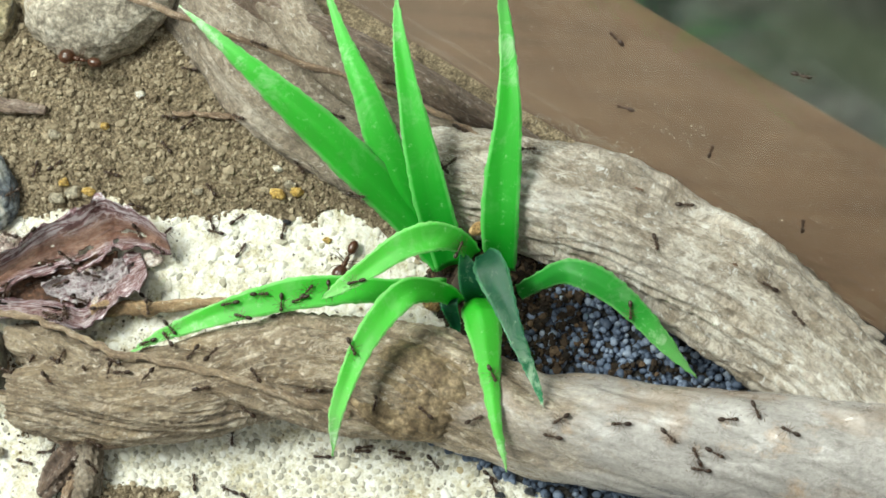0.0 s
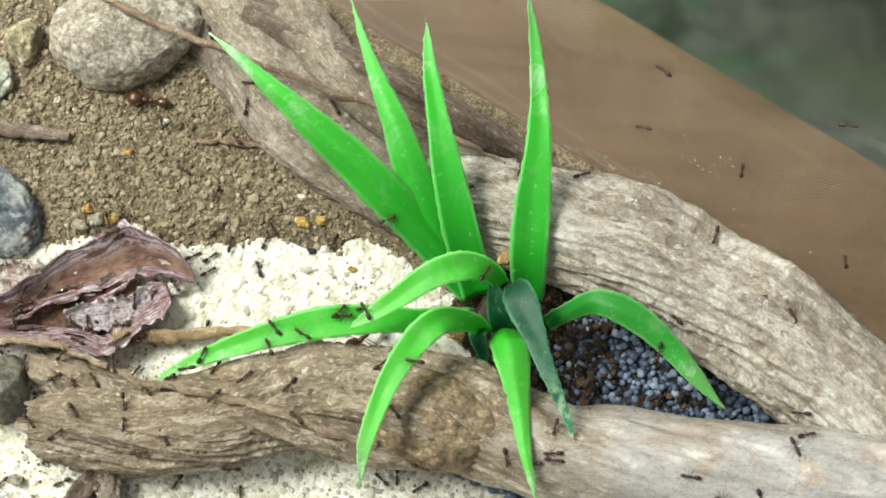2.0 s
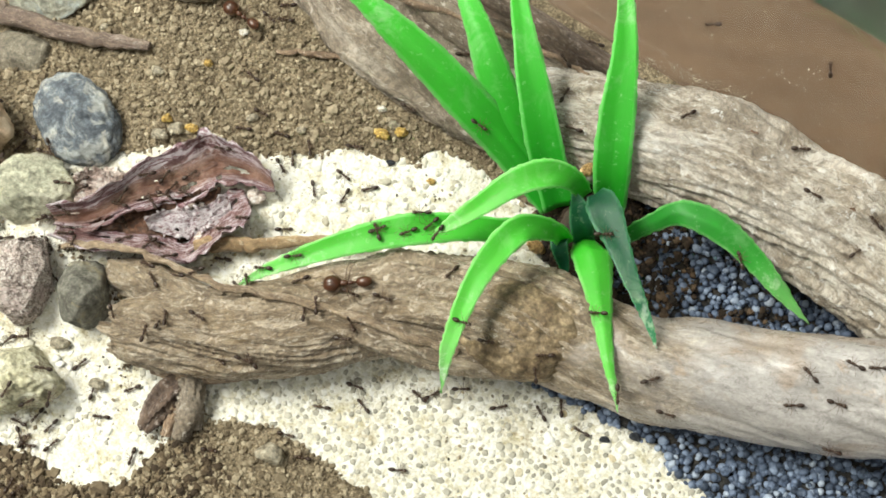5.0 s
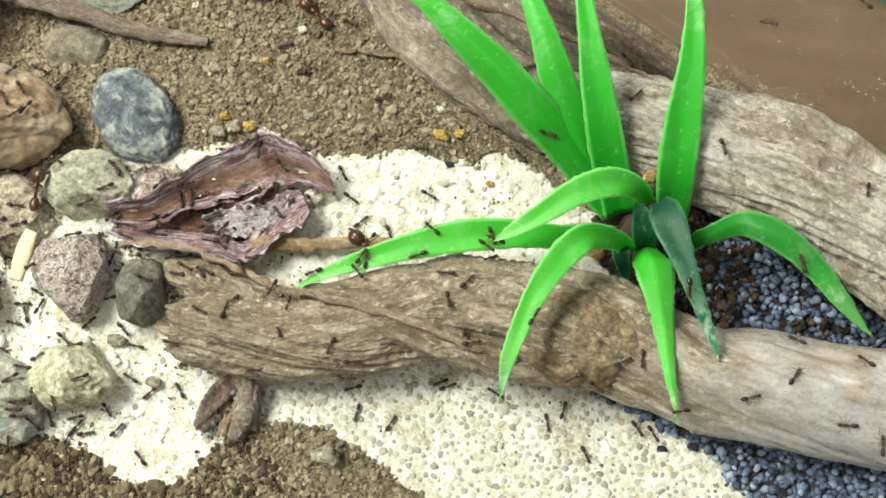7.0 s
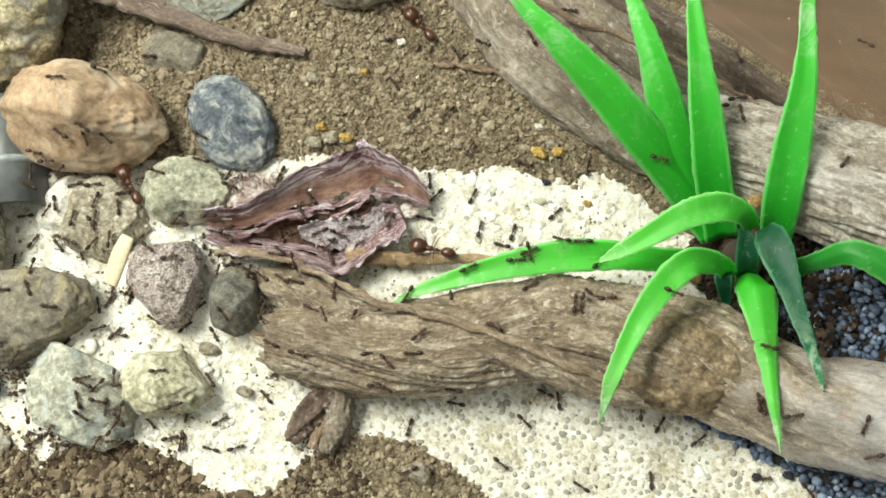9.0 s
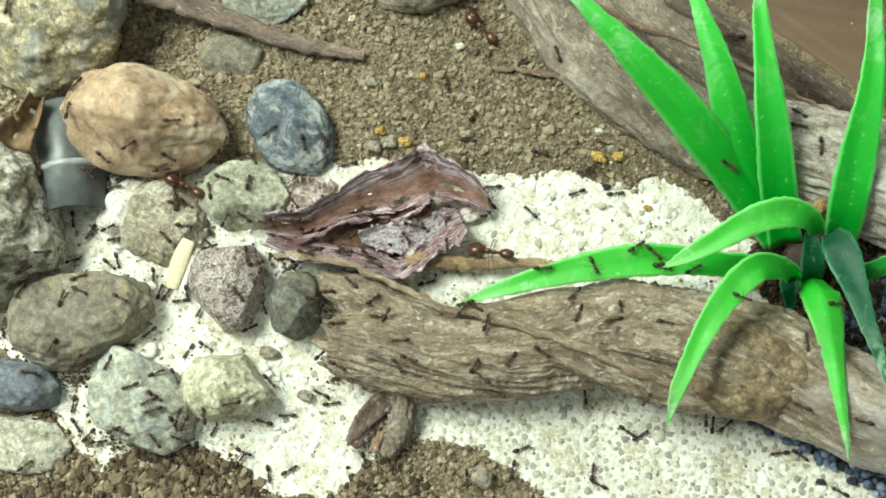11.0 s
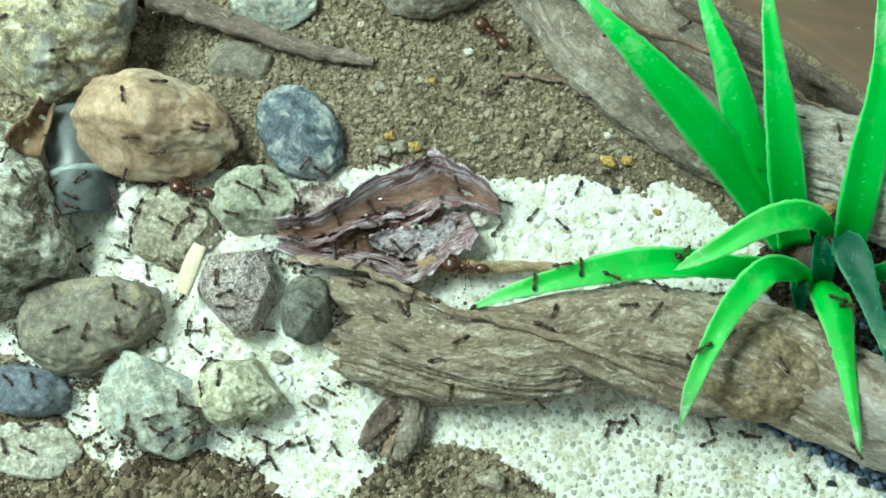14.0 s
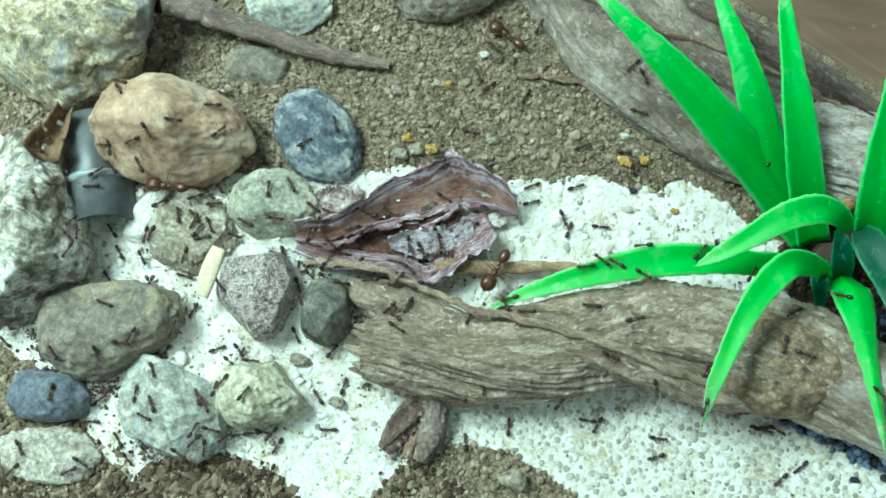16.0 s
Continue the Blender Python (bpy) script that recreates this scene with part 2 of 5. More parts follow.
BARK_FLAT = bark_material("flat_root", (0.08, 0.06, 0.04), (0.215, 0.17, 0.12), (0.35, 0.295, 0.225), (0.38, 0.335, 0.275), 0.52)
BARK_DARK = bark_material("filler_bark", (0.06, 0.04, 0.026), (0.135, 0.09, 0.06), (0.2, 0.14, 0.098), (0.2, 0.15, 0.108), 0.6)
TWIG = bark_material("twig_bark", (0.11, 0.065, 0.035), (0.25, 0.165, 0.10), (0.38, 0.27, 0.17), (0.45, 0.33, 0.2), 0.6)
STALK = bark_material("stalk_skin", (0.075, 0.05, 0.042), (0.2, 0.14, 0.108), (0.34, 0.26, 0.195), (0.36, 0.27, 0.18), 0.56, 0.45)
TWIG_PALE = bark_material("pale_twig", (0.25, 0.15, 0.07), (0.42, 0.28, 0.14), (0.6, 0.45, 0.26), (0.66, 0.52, 0.33), 0.5)
TWIG_TAN = bark_material("tan_twig", (0.11, 0.072, 0.042), (0.25, 0.175, 0.108), (0.4, 0.31, 0.205), (0.36, 0.27, 0.17), 0.55)
STUMP = bark_material("dark_bark", (0.035, 0.02, 0.014), (0.10, 0.06, 0.04), (0.2, 0.135, 0.09), (0.24, 0.18, 0.12), 0.62)
def peel_material(name, webbed, bleach=0.0):
    """Dried skin: brown and glossy in its hollow, purple with pale threads towards its torn rims."""
    m, n, l, p = nodes_of(name)
    sep = n.new("ShaderNodeSeparateXYZ")
    l.new(coords(n, l, True), sep.inputs[0])
    big = noise_of(n, l, coords(n, l), 0.16, 5, 0.65, 0.5)
    lines = noise_of(n, l, coords(n, l, True, (0.22, 15.0, 1)), 1.0, 6, 0.74, 1.4)
    cross = noise_of(n, l, coords(n, l), 0.9, 5, 0.7, 1.5)
    fine = noise_of(n, l, coords(n, l), 1.6, 4, 0.75)
    c = ramp(n, l, big, [(0.36, (0.15, 0.066, 0.04)), (0.5, (0.27, 0.145, 0.092)), (0.64, (0.4, 0.25, 0.18))])
    across = ramp(n, l, sep.outputs[1], [(0.0, (1, 1, 1)), (0.17, (0.9, 0.9, 0.9)), (0.34, (webbed,) * 3), (0.6, (webbed,) * 3), (0.78, (0.85, 0.85, 0.85)), (1.0, (1, 1, 1))])
    web = mixed(n, l, ramp(n, l, lines, [(0.38, (0, 0, 0)), (0.5, (1, 1, 1))]), (0.075, 0.024, 0.03), (0.27, 0.15, 0.17))
    web = mixed(n, l, ramp(n, l, lines, [(0.515, (0, 0, 0)), (0.55, (0.95, 0.95, 0.95))]), web, (0.72, 0.66, 0.71))
    web = mixed(n, l, ramp(n, l, cross, [(0.58, (0, 0, 0)), (0.64, (0.8, 0.8, 0.8))]), web, (0.8, 0.76, 0.76))
    f = n.new("ShaderNodeMath")
    f.operation = "MULTIPLY"
    l.new(across, f.inputs[0])
    l.new(ramp(n, l, big, [(0.3, (0.35, 0.35, 0.35)), (0.48, (1, 1, 1))]), f.inputs[1])
    c = mixed(n, l, f.outputs[0], c, web)
    if bleach:
        c = mixed(n, l, ramp(n, l, cross, [(0.4, (0, 0, 0)), (0.55, (bleach,) * 3)]), c, (0.72, 0.68, 0.7))
    c = mixed(n, l, 0.55, c, ramp(n, l, fine, [(0.3, (0.28, 0.28, 0.28)), (0.7, (0.75, 0.75, 0.75))]), "OVERLAY")
    l.new(c, p.inputs["Base Color"])
    lit(p, 0.32, 0.55)
    bumped(n, l, p, mixed(n, l, 0.4, lines, mixed(n, l, 0.5, fine, cross)), 1.0, 0.9)
    return m


PEEL = peel_material("peel_skin", 0.12)
PEEL_WEBBED = peel_material("peel_webbed_skin", 0.75)
PEEL_PALE = peel_material("peel_pale_flap", 1.0, 0.75)
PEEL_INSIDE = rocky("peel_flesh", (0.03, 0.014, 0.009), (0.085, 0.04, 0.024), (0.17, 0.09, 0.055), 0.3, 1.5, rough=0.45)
FLESH = rocky("pulp", (0.3, 0.2, 0.17), (0.5, 0.42, 0.38), (0.72, 0.67, 0.64), 0.5, 2.0, rough=0.6)
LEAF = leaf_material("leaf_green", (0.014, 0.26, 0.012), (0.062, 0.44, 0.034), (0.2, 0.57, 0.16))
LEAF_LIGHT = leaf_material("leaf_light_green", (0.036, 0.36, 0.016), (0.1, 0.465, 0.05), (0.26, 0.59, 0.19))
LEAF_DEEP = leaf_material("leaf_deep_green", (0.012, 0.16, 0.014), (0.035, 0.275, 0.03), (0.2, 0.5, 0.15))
# Near-black copy of the green: shade of the inner leaves put into their colour.
LEAF_SHADED = leaf_material("leaf_shaded_green", (0.005, 0.055, 0.024), (0.01, 0.095, 0.042), (0.04, 0.22, 0.09))


# ---- building helpers ----
def link(name, mesh, mat, parent=None, label="", smooth=True):
    ob = new(name, mesh)
    mesh.materials.append(mat)
    if smooth:
        mesh.polygons.foreach_set("use_smooth", [True] * len(mesh.polygons))
    if parent:
        ob.parent = parent
    if label:
        ob["label"] = label
    return ob


def part(name, bm, mat, parent=None, label="", smooth=True):
    """One mesh object from a bmesh drawn in millimetres."""
    bmesh.ops.scale(bm, vec=(MM, MM, MM), verts=bm.verts)
    mesh = bpy.data.meshes.new(name)
    bm.to_mesh(mesh)
    bm.free()
    return link(name, mesh, mat, parent, label, smooth)


def thing(name, x, y, z, label, category, group=""):
    ob = new(name)
    ob.empty_display_size = 0.004
    ob.location = (x * MM, y * MM, z * MM)
    return tagged(ob, label, category, group)


def spline(points, n):
    """A smooth line of n + 1 rows through rows of numbers."""
    p = np.array(points, float)
    p = np.vstack([2 * p[0] - p[1], p, 2 * p[-1] - p[-2]])
    out = []
    for i in range(n + 1):
        u = i / n * (len(p) - 3)
        k = min(int(u), len(p) - 4)
        f = u - k
        a, b, c, d = p[k:k + 4]
        out.append(0.5 * (2 * b + (c - a) * f + (2 * a - 5 * b + 4 * c - d) * f * f + (3 * b - a - 3 * c + d) * f ** 3))
    return np.array(out)


def fbm(x, y, z, octaves=3):
    return sum(noise.noise(Vector((x, y, z)) * 2 ** k) / 2 ** k for k in range(octaves))


def tube(points, rows, ring, rough=0.0, groove=0.0, twist=0.0, seed=0.0, caps=True, knots=(), worn=None, crag=0.0):
    """A branch along points (x, y, z, half width, half height); its unrolled bark is the UV map in millimetres."""
    c = spline(points, rows)
    bm = bmesh.new()
    uv = bm.loops.layers.uv.new("bark")
    rings, lengths, run = [], [], 0.0
    for i, (x, y, z, w, h) in enumerate(c):
        t = Vector(c[min(i + 1, rows)][:3] - c[max(i - 1, 0)][:3]).normalized()
        side = t.cross(Vector((0, 0, 1)))
        side = side.normalized() if side.length > 0.05 else Vector((1, 0, 0))
        up = side.cross(t)
        if i:
            run += float(np.linalg.norm(c[i][:3] - c[i - 1][:3]))
        lengths.append(run)
        row = []
        for j in range(ring):
            a = 2 * math.pi * j / ring
            ca, sa = math.cos(a), math.sin(a)
            ta = a + twist * run
            k = 1 + rough * fbm(run * 0.05 + seed, 1.3 * math.cos(ta), 1.3 * math.sin(ta) + seed)
            gr = noise.noise(Vector((run * 0.03 + seed, 5.5 * math.cos(ta), 5.5 * math.sin(ta))))
            gr += 0.5 * noise.noise(Vector((run * 0.06 + seed, 12 * math.cos(ta), 12 * math.sin(ta))))
            fade = 1.0 if worn is None else 1 - 0.88 * min(1, max(0, (run - worn) / 14))
            k += groove * fade * (0.35 - abs(gr)) * 1.2
            if crag:
                wv = run * 0.11 + 0.6 * noise.noise(Vector((run * 0.05, 2 * ca, 2 * sa + seed)))
                r1 = 1 - 2.2 * abs(noise.noise(Vector((wv, 9 * math.cos(ta) + seed, 9 * math.sin(ta)))))
                r2 = 1 - 2.2 * abs(noise.noise(Vector((run * 0.3 + seed, 17 * math.cos(ta), 17 * math.sin(ta)))))
                r3 = noise.noise(Vector((run * 0.7, 30 * math.cos(ta), 30 * math.sin(ta) + seed)))
                k += crag * fade * (0.55 * r1 + 0.35 * r2 + 0.25 * r3)
            for kx, ky, kz, kr, ka in knots:
                q = Vector((x, y, z)) + side * (ca * w) + up * (sa * h)
                k += ka * math.exp(-((q - Vector((kx, ky, kz))).length / kr) ** 2)
            row.append(bm.verts.new(Vector((x, y, z)) + side * (ca * w * k) + up * (sa * h * k)))
        rings.append(row)
    girth = 2 * math.pi * float(np.mean(c[:, 3:5]))
    for i in range(rows):
        for j in range(ring):
            f = bm.faces.new((rings[i][j], rings[i][(j + 1) % ring], rings[i + 1][(j + 1) % ring], rings[i + 1][j]))
            for lp, (a, b) in zip(f.loops, ((i, j), (i, j + 1), (i + 1, j + 1), (i + 1, j))):
                lp[uv].uv = (lengths[a] + seed * 50, b / ring * girth)
    if caps:
        for i, flip in ((0, True), (rows, False)):
            mid = Vector(c[i][:3])
            inner = [bm.verts.new(mid.lerp(v.co, 0.55) + 0.3 * Vector((fbm(v.co.x, v.co.y, v.co.z), 0, 0))) for v in rings[i]]
            core = bm.verts.new(mid)
            for j in range(ring):
                q = (rings[i][j], inner[j], inner[(j + 1) % ring], rings[i][(j + 1) % ring])
                bm.faces.new(q if flip else q[::-1])
                q = (inner[j], core, inner[(j + 1) % ring])
                bm.faces.new(q if flip else q[::-1])
    bmesh.ops.recalc_face_normals(bm, faces=bm.faces)
    return bm


def lump(rx, ry, rz, seed, rough=0.15, facet=0.0, sub=4, freq=0.9):
    """A worn stone with flats on it, round its own centre."""
    bm = bmesh.new()
    bmesh.ops.create_icosphere(bm, subdivisions=sub, radius=1)
    rnd = random.Random(seed)
    flats = [(Vector((rnd.gauss(0, 1), rnd.gauss(0, 1), rnd.gauss(0, 0.8))).normalized(), rnd.uniform(0.66, 0.92)) for _ in range(9)]
    for v in bm.verts:
        d = v.co.normalized()
        k = 1 + rough * fbm(d.x * freq + seed * 3.1, d.y * freq, d.z * freq, 4)
        k += 0.03 * fbm(d.x * 6 + seed, d.y * 6, d.z * 6, 2)
        if facet:
            for nrm, off in flats:
                s = d.dot(nrm) * k
                if s > off:
                    k *= 1 - facet * (1 - off / s)
        v.co = Vector((d.x * rx, d.y * ry, d.z * rz)) * k
    return bm


def base_grain(sub):
    bm = bmesh.new()
    bmesh.ops.create_icosphere(bm, subdivisions=sub, radius=1)
    bm.verts.ensure_lookup_table()
    v = np.array([x.co[:] for x in bm.verts])
    f = np.array([[y.index for y in x.verts] for x in bm.faces])
    bm.free()
    return v, f


def scatter(name, places, sizes, mat, label, category, sub=1, flat=0.8, jag=0.15, smooth=True, seed=1):
    """Loose grains in one mesh. places: rows of x, y, z in millimetres."""
    rng = np.random.default_rng(seed)
    v, f = base_grain(sub)
    n = len(places)
    q = rng.normal(size=(n, 4))
    q /= np.linalg.norm(q, axis=1, keepdims=True)
    w, x, y, z = q.T
    rot = np.stack([1 - 2 * (y * y + z * z), 2 * (x * y - z * w), 2 * (x * z + y * w), 2 * (x * y + z * w), 1 - 2 * (x * x + z * z), 2 * (y * z - x * w), 2 * (x * z - y * w), 2 * (y * z + x * w), 1 - 2 * (x * x + y * y)], 1).reshape(n, 3, 3)
    shape = v[None] * (1 + rng.uniform(-jag, jag, (n, len(v), 1))) * rng.uniform(0.7, 1.25, (n, 1, 3))
    pts = np.einsum("nij,nvj->nvi", rot, shape) * np.asarray(sizes)[:, None, None]
    pts[:, :, 2] *= flat
    pts += np.asarray(places)[:, None, :]
    faces = f[None] + (np.arange(n) * len(v))[:, None, None]
    mesh = bpy.data.meshes.new(name)
    mesh.from_pydata((pts.reshape(-1, 3) * MM).tolist(), [], faces.reshape(-1, 3).tolist())
    ob = link(name, mesh, mat, smooth=smooth)
    return tagged(ob, label, category, kind="stuff")


# ---- the stones, in millimetres ----
STONES = [
    # x, y, z, half sizes, turn, material, seed, label, rough, facet
    (-133, 99.5, 5, 20.5, 17.0, 13, 10, "YELLOW_ROCK", 11, "large yellow and grey speckled stone", 0.16, 0.5),
    (-109.6, 81.0, 6, 15.6, 10.4, 10, 3, "TAN_ROCK", 12, "smooth tan stone with a crease across it", 0.05, 0.0),
    (-84.2, 86.2, 1.0, 10.2, 7.0, 5.0, -46, "BLUE_ROCK", 13, "flat blue-grey stone with pale patches", 0.06, -0.2),
    (-89.9, 72.2, 2, 8.2, 6.7, 6, 12, "GREEN_ROCK", 14, "rounded grey-green stone beside the peel", 0.1, 0.45),
    (-102.6, 65.6, 1.0, 8.0, 8.0, 5.2, 30, "SAND_ROCK", 31, "blocky sand-coloured stone with ants on it", 0.12, 0.8),
    (-88.8, 56.7, 3.2, 6.9, 8.8, 6.6, 15, "PINK_ROCK", 16, "pinkish speckled granite stone", 0.12, 0.6),
    (-76.3, 54.8, 2.4, 4.9, 6.2, 6, 10, "DARK_ROCK", 17, "dark grey stone at the end of the root", 0.1, 0.5),
    (-113.3, 46.1, 3.0, 13.2, 9.2, 7.0, 20, "GREY_ROCK", 18, "broad brown-grey flat stone with ants on it", 0.08, 0.4),
    (-98.6, 34.6, 2.2, 10.6, 8.6, 6.2, -24, "PALE_ROCK", 19, "pale grey rounded stone with ants on it", 0.12, 0.5),
    (-84.8, 39.5, 2.8, 6.4, 7.8, 6.2, 78, "CREAM_ROCK", 20, "angular cream yellow stone", 0.16, 0.85),
    (-121.3, 33.6, 1.4, 7.6, 5.0, 5, 5, "SLATE_ROCK", 21, "small slate blue stone", 0.1, 0.5),
    (-119.0, 23.8, 0.6, 8.8, 5.2, 3.4, 0, "BUFF_ROCK", 22, "flat pale buff stone half sunk in the soil", 0.1, 0.5),
    (-97.6, 98.0, -0.4, 6.8, 5.6, 3.0, 10, "GREY_ROCK", 23, "flat grey-green stone in the soil", 0.1, 0.5),
    (-94.5, 110.0, 0.6, 9.2, 6.0, 4.2, 20, "PALE_ROCK", 24, "pale green-grey stone behind the stalk", 0.12, 0.5),
    (-131.5, 60.5, 5, 11.5, 18.5, 12, 14, "WHITE_ROCK", 25, "big white-grey mottled stone", 0.14, 0.6),
    (-66.4, 121.3, 3, 13.6, 11.4, 8, 8, "BACK_ROCK", 26, "rough grey-brown stone at the back", 0.1, 0.1),
    (-85.5, 118.5, 2, 3.4, 4.4, 4, 5, "YELLOW_ROCK", 27, "small yellow stone at the back", 0.12, 0.5),
    (-110.4, 66.4, 0.8, 5.2, 6.2, 3.6, 20, "CHALK", 28, "crumbly white lump beside the tan stone", 0.3, 0.3),
]

# ---- the lie of the ground, in millimetres ----
def line(x, pts):
    return float(np.interp(x, [p[0] for p in pts], [p[1] for p in pts]))


UPPER = [(-175, 82), (-130, 77), (-112, 73), (-95, 79), (-85, 80), (-75, 81), (-60, 86.5), (-47, 83.5), (-38, 86), (-18, 87), (-10, 84.5), (0, 79), (8, 76), (120, 74)]
LOWER = [(-175, 42), (-140, 42), (-126, 40), (-117, 32), (-110, 26), (-104, 21), (-100, 24.5), (-97, 28), (-90, 28.5), (-80, 26), (-71, 21.5), (-66, 22), (-60, 29.5), (-52, 37), (-46, 36.5), (-41, 35.5), (-32, 31.5), (-24, 27), (-15, 20), (0, 8), (120, -10)]
GRAVEL = [(-80, 60), (26, 38), (34, 30), (41, 21), (45, 12), (50, -4), (55, -2), (60, 6), (66, 9), (76, 12), (160, 20)]


def soil_depth(x, y):
    """How far inside the soil a place lies; negative outside it."""
    wob = 2.2 * fbm(x * 0.11, y * 0.11, 3.3, 3)
    right = line(y, GRAVEL) - x
    return max(min(y - line(x, UPPER) + wob, right + 14), line(x, LOWER) - y + wob)


def soil_z(x, y):
    d = soil_depth(x, y)
    return -2.0 + 2.3 * (1 - math.exp(-max(d + 1.8, 0) / 1.6)) + 0.5 * fbm(x * 0.07, y * 0.07, 9.1, 3) * min(1, max(0, d) / 6)


def fillet(x, y):
    """The plaster was poured round the stones and clings to their feet."""
    rise = 0.0
    if x < -66 and soil_depth(x, y) < 0:
        for sx, sy, _, rx, ry, rz, turn, *_ in STONES:
            if abs(x - sx) < rx + 8 and abs(y - sy) < max(rx, ry) + 8:
                c, sn = math.cos(math.radians(turn)), math.sin(math.radians(turn))
                u, w = (x - sx) * c + (y - sy) * sn, (y - sy) * c - (x - sx) * sn
                d = (math.hypot(u / rx, w / ry) - 0.94) * min(rx, ry)
                rise = max(rise, 2.3 * math.exp(-max(d, 0) / 1.5))
        rise *= min(1, -0.4 * soil_depth(x, y)) * (0.75 + 0.7 * noise.noise(Vector((x * 0.3, y * 0.3, 7.7))))
    return rise


def plaster_z(x, y):
    return -0.5 + fillet(x, y) + 0.35 * fbm(x * 0.16, y * 0.16, 5.0, 3) - 2.5 * min(1, max(0, gravel_depth(x, y) - 2) / 3)


def gravel_depth(x, y):
    return x - line(y, GRAVEL) + 1.5 * fbm(x * 0.2, y * 0.2, 1.7, 2)


def gravel_z(x, y):
    d = gravel_depth(x, y)
    return -2.2 + 1.8 * (1 - math.exp(-max(d + 1.2, 0) / 1.5))


def wall_y(x):
    """The foot of the glass."""
    return 99.4 - (x - 28.0) * 0.54


def sheet(name, fn, x0, x1, y0, y1, step, mat, label):
    bm = bmesh.new()
    nx, ny = int((x1 - x0) / step), int((y1 - y0) / step)
    rows = []
    for j in range(ny + 1):
        row = []
        for i in range(nx + 1):
            x = x0 + (x1 - x0) * i / nx
            y = min(y0 + (y1 - y0) * j / ny, wall_y(x) + 1.0 - (ny - j) * 0.02)
            row.append(bm.verts.new((x, y, fn(x, y))))
        rows.append(row)
    for j in range(ny):
        for i in range(nx):
            bm.faces.new((rows[j][i], rows[j][i + 1], rows[j + 1][i + 1], rows[j + 1][i]))
    return tagged(part(name, bm, mat), label, "ground", kind="structure")


def box(x0, x1, y0, y1, z0, z1):
    bm = bmesh.new()
    bmesh.ops.create_cube(bm, size=1)
    for v in bm.verts:
        v.co = Vector(((x0 + x1) / 2 + v.co.x * (x1 - x0), (y0 + y1) / 2 + v.co.y * (y1 - y0), (z0 + z1) / 2 + v.co.z * (z1 - z0)))
    return bm


# ---- structure ----
sheet("ground", plaster_z, -180, 100, -60, 175, 1.0, PLASTER, "cream white plaster floor with sand grains set in it")
sheet("ground_soil", soil_z, -180, 70, -60, 175, 0.9, SOIL, "dry brown crumbly soil spread over the plaster")
sheet("ground_gravel", gravel_z, -30, 100, -60, 110, 1.2, GRAVEL_BED, "dark bed under the blue-grey gravel")

WALL_TURN = -math.atan(0.54)


def along_wall(bm):
    """From wall space (x along the glass, y outwards) into the place."""
    bmesh.ops.transform(bm, matrix=Matrix.Translation((28, 99.4, 0)) @ Matrix.Rotation(WALL_TURN, 4, "Z"), verts=bm.verts)
    return bm


def glass_material():
    m, n, l, p = nodes_of("clear_glass")
    p.inputs["Base Color"].default_value = (0.93, 0.97, 0.95, 1)
    p.inputs["Transmission Weight"].default_value = 1.0
    p.inputs["IOR"].default_value = 1.45
    lit(p, 0.04, 0.5)
    return m


def board_material():
    m, n, l, p = nodes_of("brown_board")
    a = noise_of(n, l, coords(n, l, False, (0.02, 0.3, 0.3)), 0.7, 5, 0.6, 0.4)
    b = noise_of(n, l, coords(n, l), 0.035, 3, 0.5)
    c = ramp(n, l, a, [(0.3, (0.074, 0.042, 0.024)), (0.7, (0.128, 0.078, 0.047))])
    c = mixed(n, l, 0.5, c, ramp(n, l, b, [(0.3, (0.38, 0.38, 0.38)), (0.7, (0.62, 0.62, 0.62))]), "OVERLAY")
    l.new(c, p.inputs["Base Color"])
    lit(p, 0.5, 0.3)
    return m


def far_material():
    m, n, l, p = nodes_of("far_wall")
    a = noise_of(n, l, coords(n, l, False, (1, 1, 0.35)), 0.03, 3, 0.5, 0.8)
    b = noise_of(n, l, coords(n, l), 0.02, 2, 0.5)
    c = ramp(n, l, a, [(0.35, (0.045, 0.054, 0.047)), (0.65, (0.15, 0.165, 0.14))])
    c = mixed(n, l, ramp(n, l, b, [(0.42, (0, 0, 0)), (0.6, (0.7, 0.7, 0.7))]), c, (0.085, 0.115, 0.07))
    l.new(c, p.inputs["Base Color"])
    lit(p, 0.9, 0.1)
    return m


LEAN = -math.radians(22)
pane_bm = box(-228, 78, 0, 3.0, -3, 150)
bmesh.ops.transform(pane_bm, matrix=Matrix.Translation((0, 1.5, 0)) @ Matrix.Rotation(LEAN, 4, "X"), verts=pane_bm.verts)
pane = tagged(part("glass_wall", along_wall(pane_bm), glass_material(), smooth=False), "clear glass side of the tank, leaning outwards, dusty near its foot", "glass wall", kind="structure")
pane.visible_shadow = False
tagged(part("tank_base", along_wall(box(-228, 78, -262, 1.2, -27.6, -6)), DARK_SOIL, smooth=False), "thick dark base slab of the tank", "base slab", kind="structure")
tagged(part("table", along_wall(box(-330, 200, -340, 43, -52, -28)), board_material(), smooth=False), "brown wooden table top that carries the tank", "table")
tagged(part("floor", along_wall(box(-900, 900, -900, 900, -330, -320)), far_material(), smooth=False), "blurred grey-green floor far below the table", "floor", kind="structure")
SIDE = glass_material()
for k, b in enumerate(((-188, -185, -64, 194), (101, 104, -64, 68), (-184.5, 100.5, -64, -61))):
    side = tagged(part("glass_wall_" + ("west", "east", "south")[k], box(*b, -5.6, 150), SIDE, smooth=False), "clear glass side of the tank", "glass wall", kind="structure")
    side.visible_shadow = False

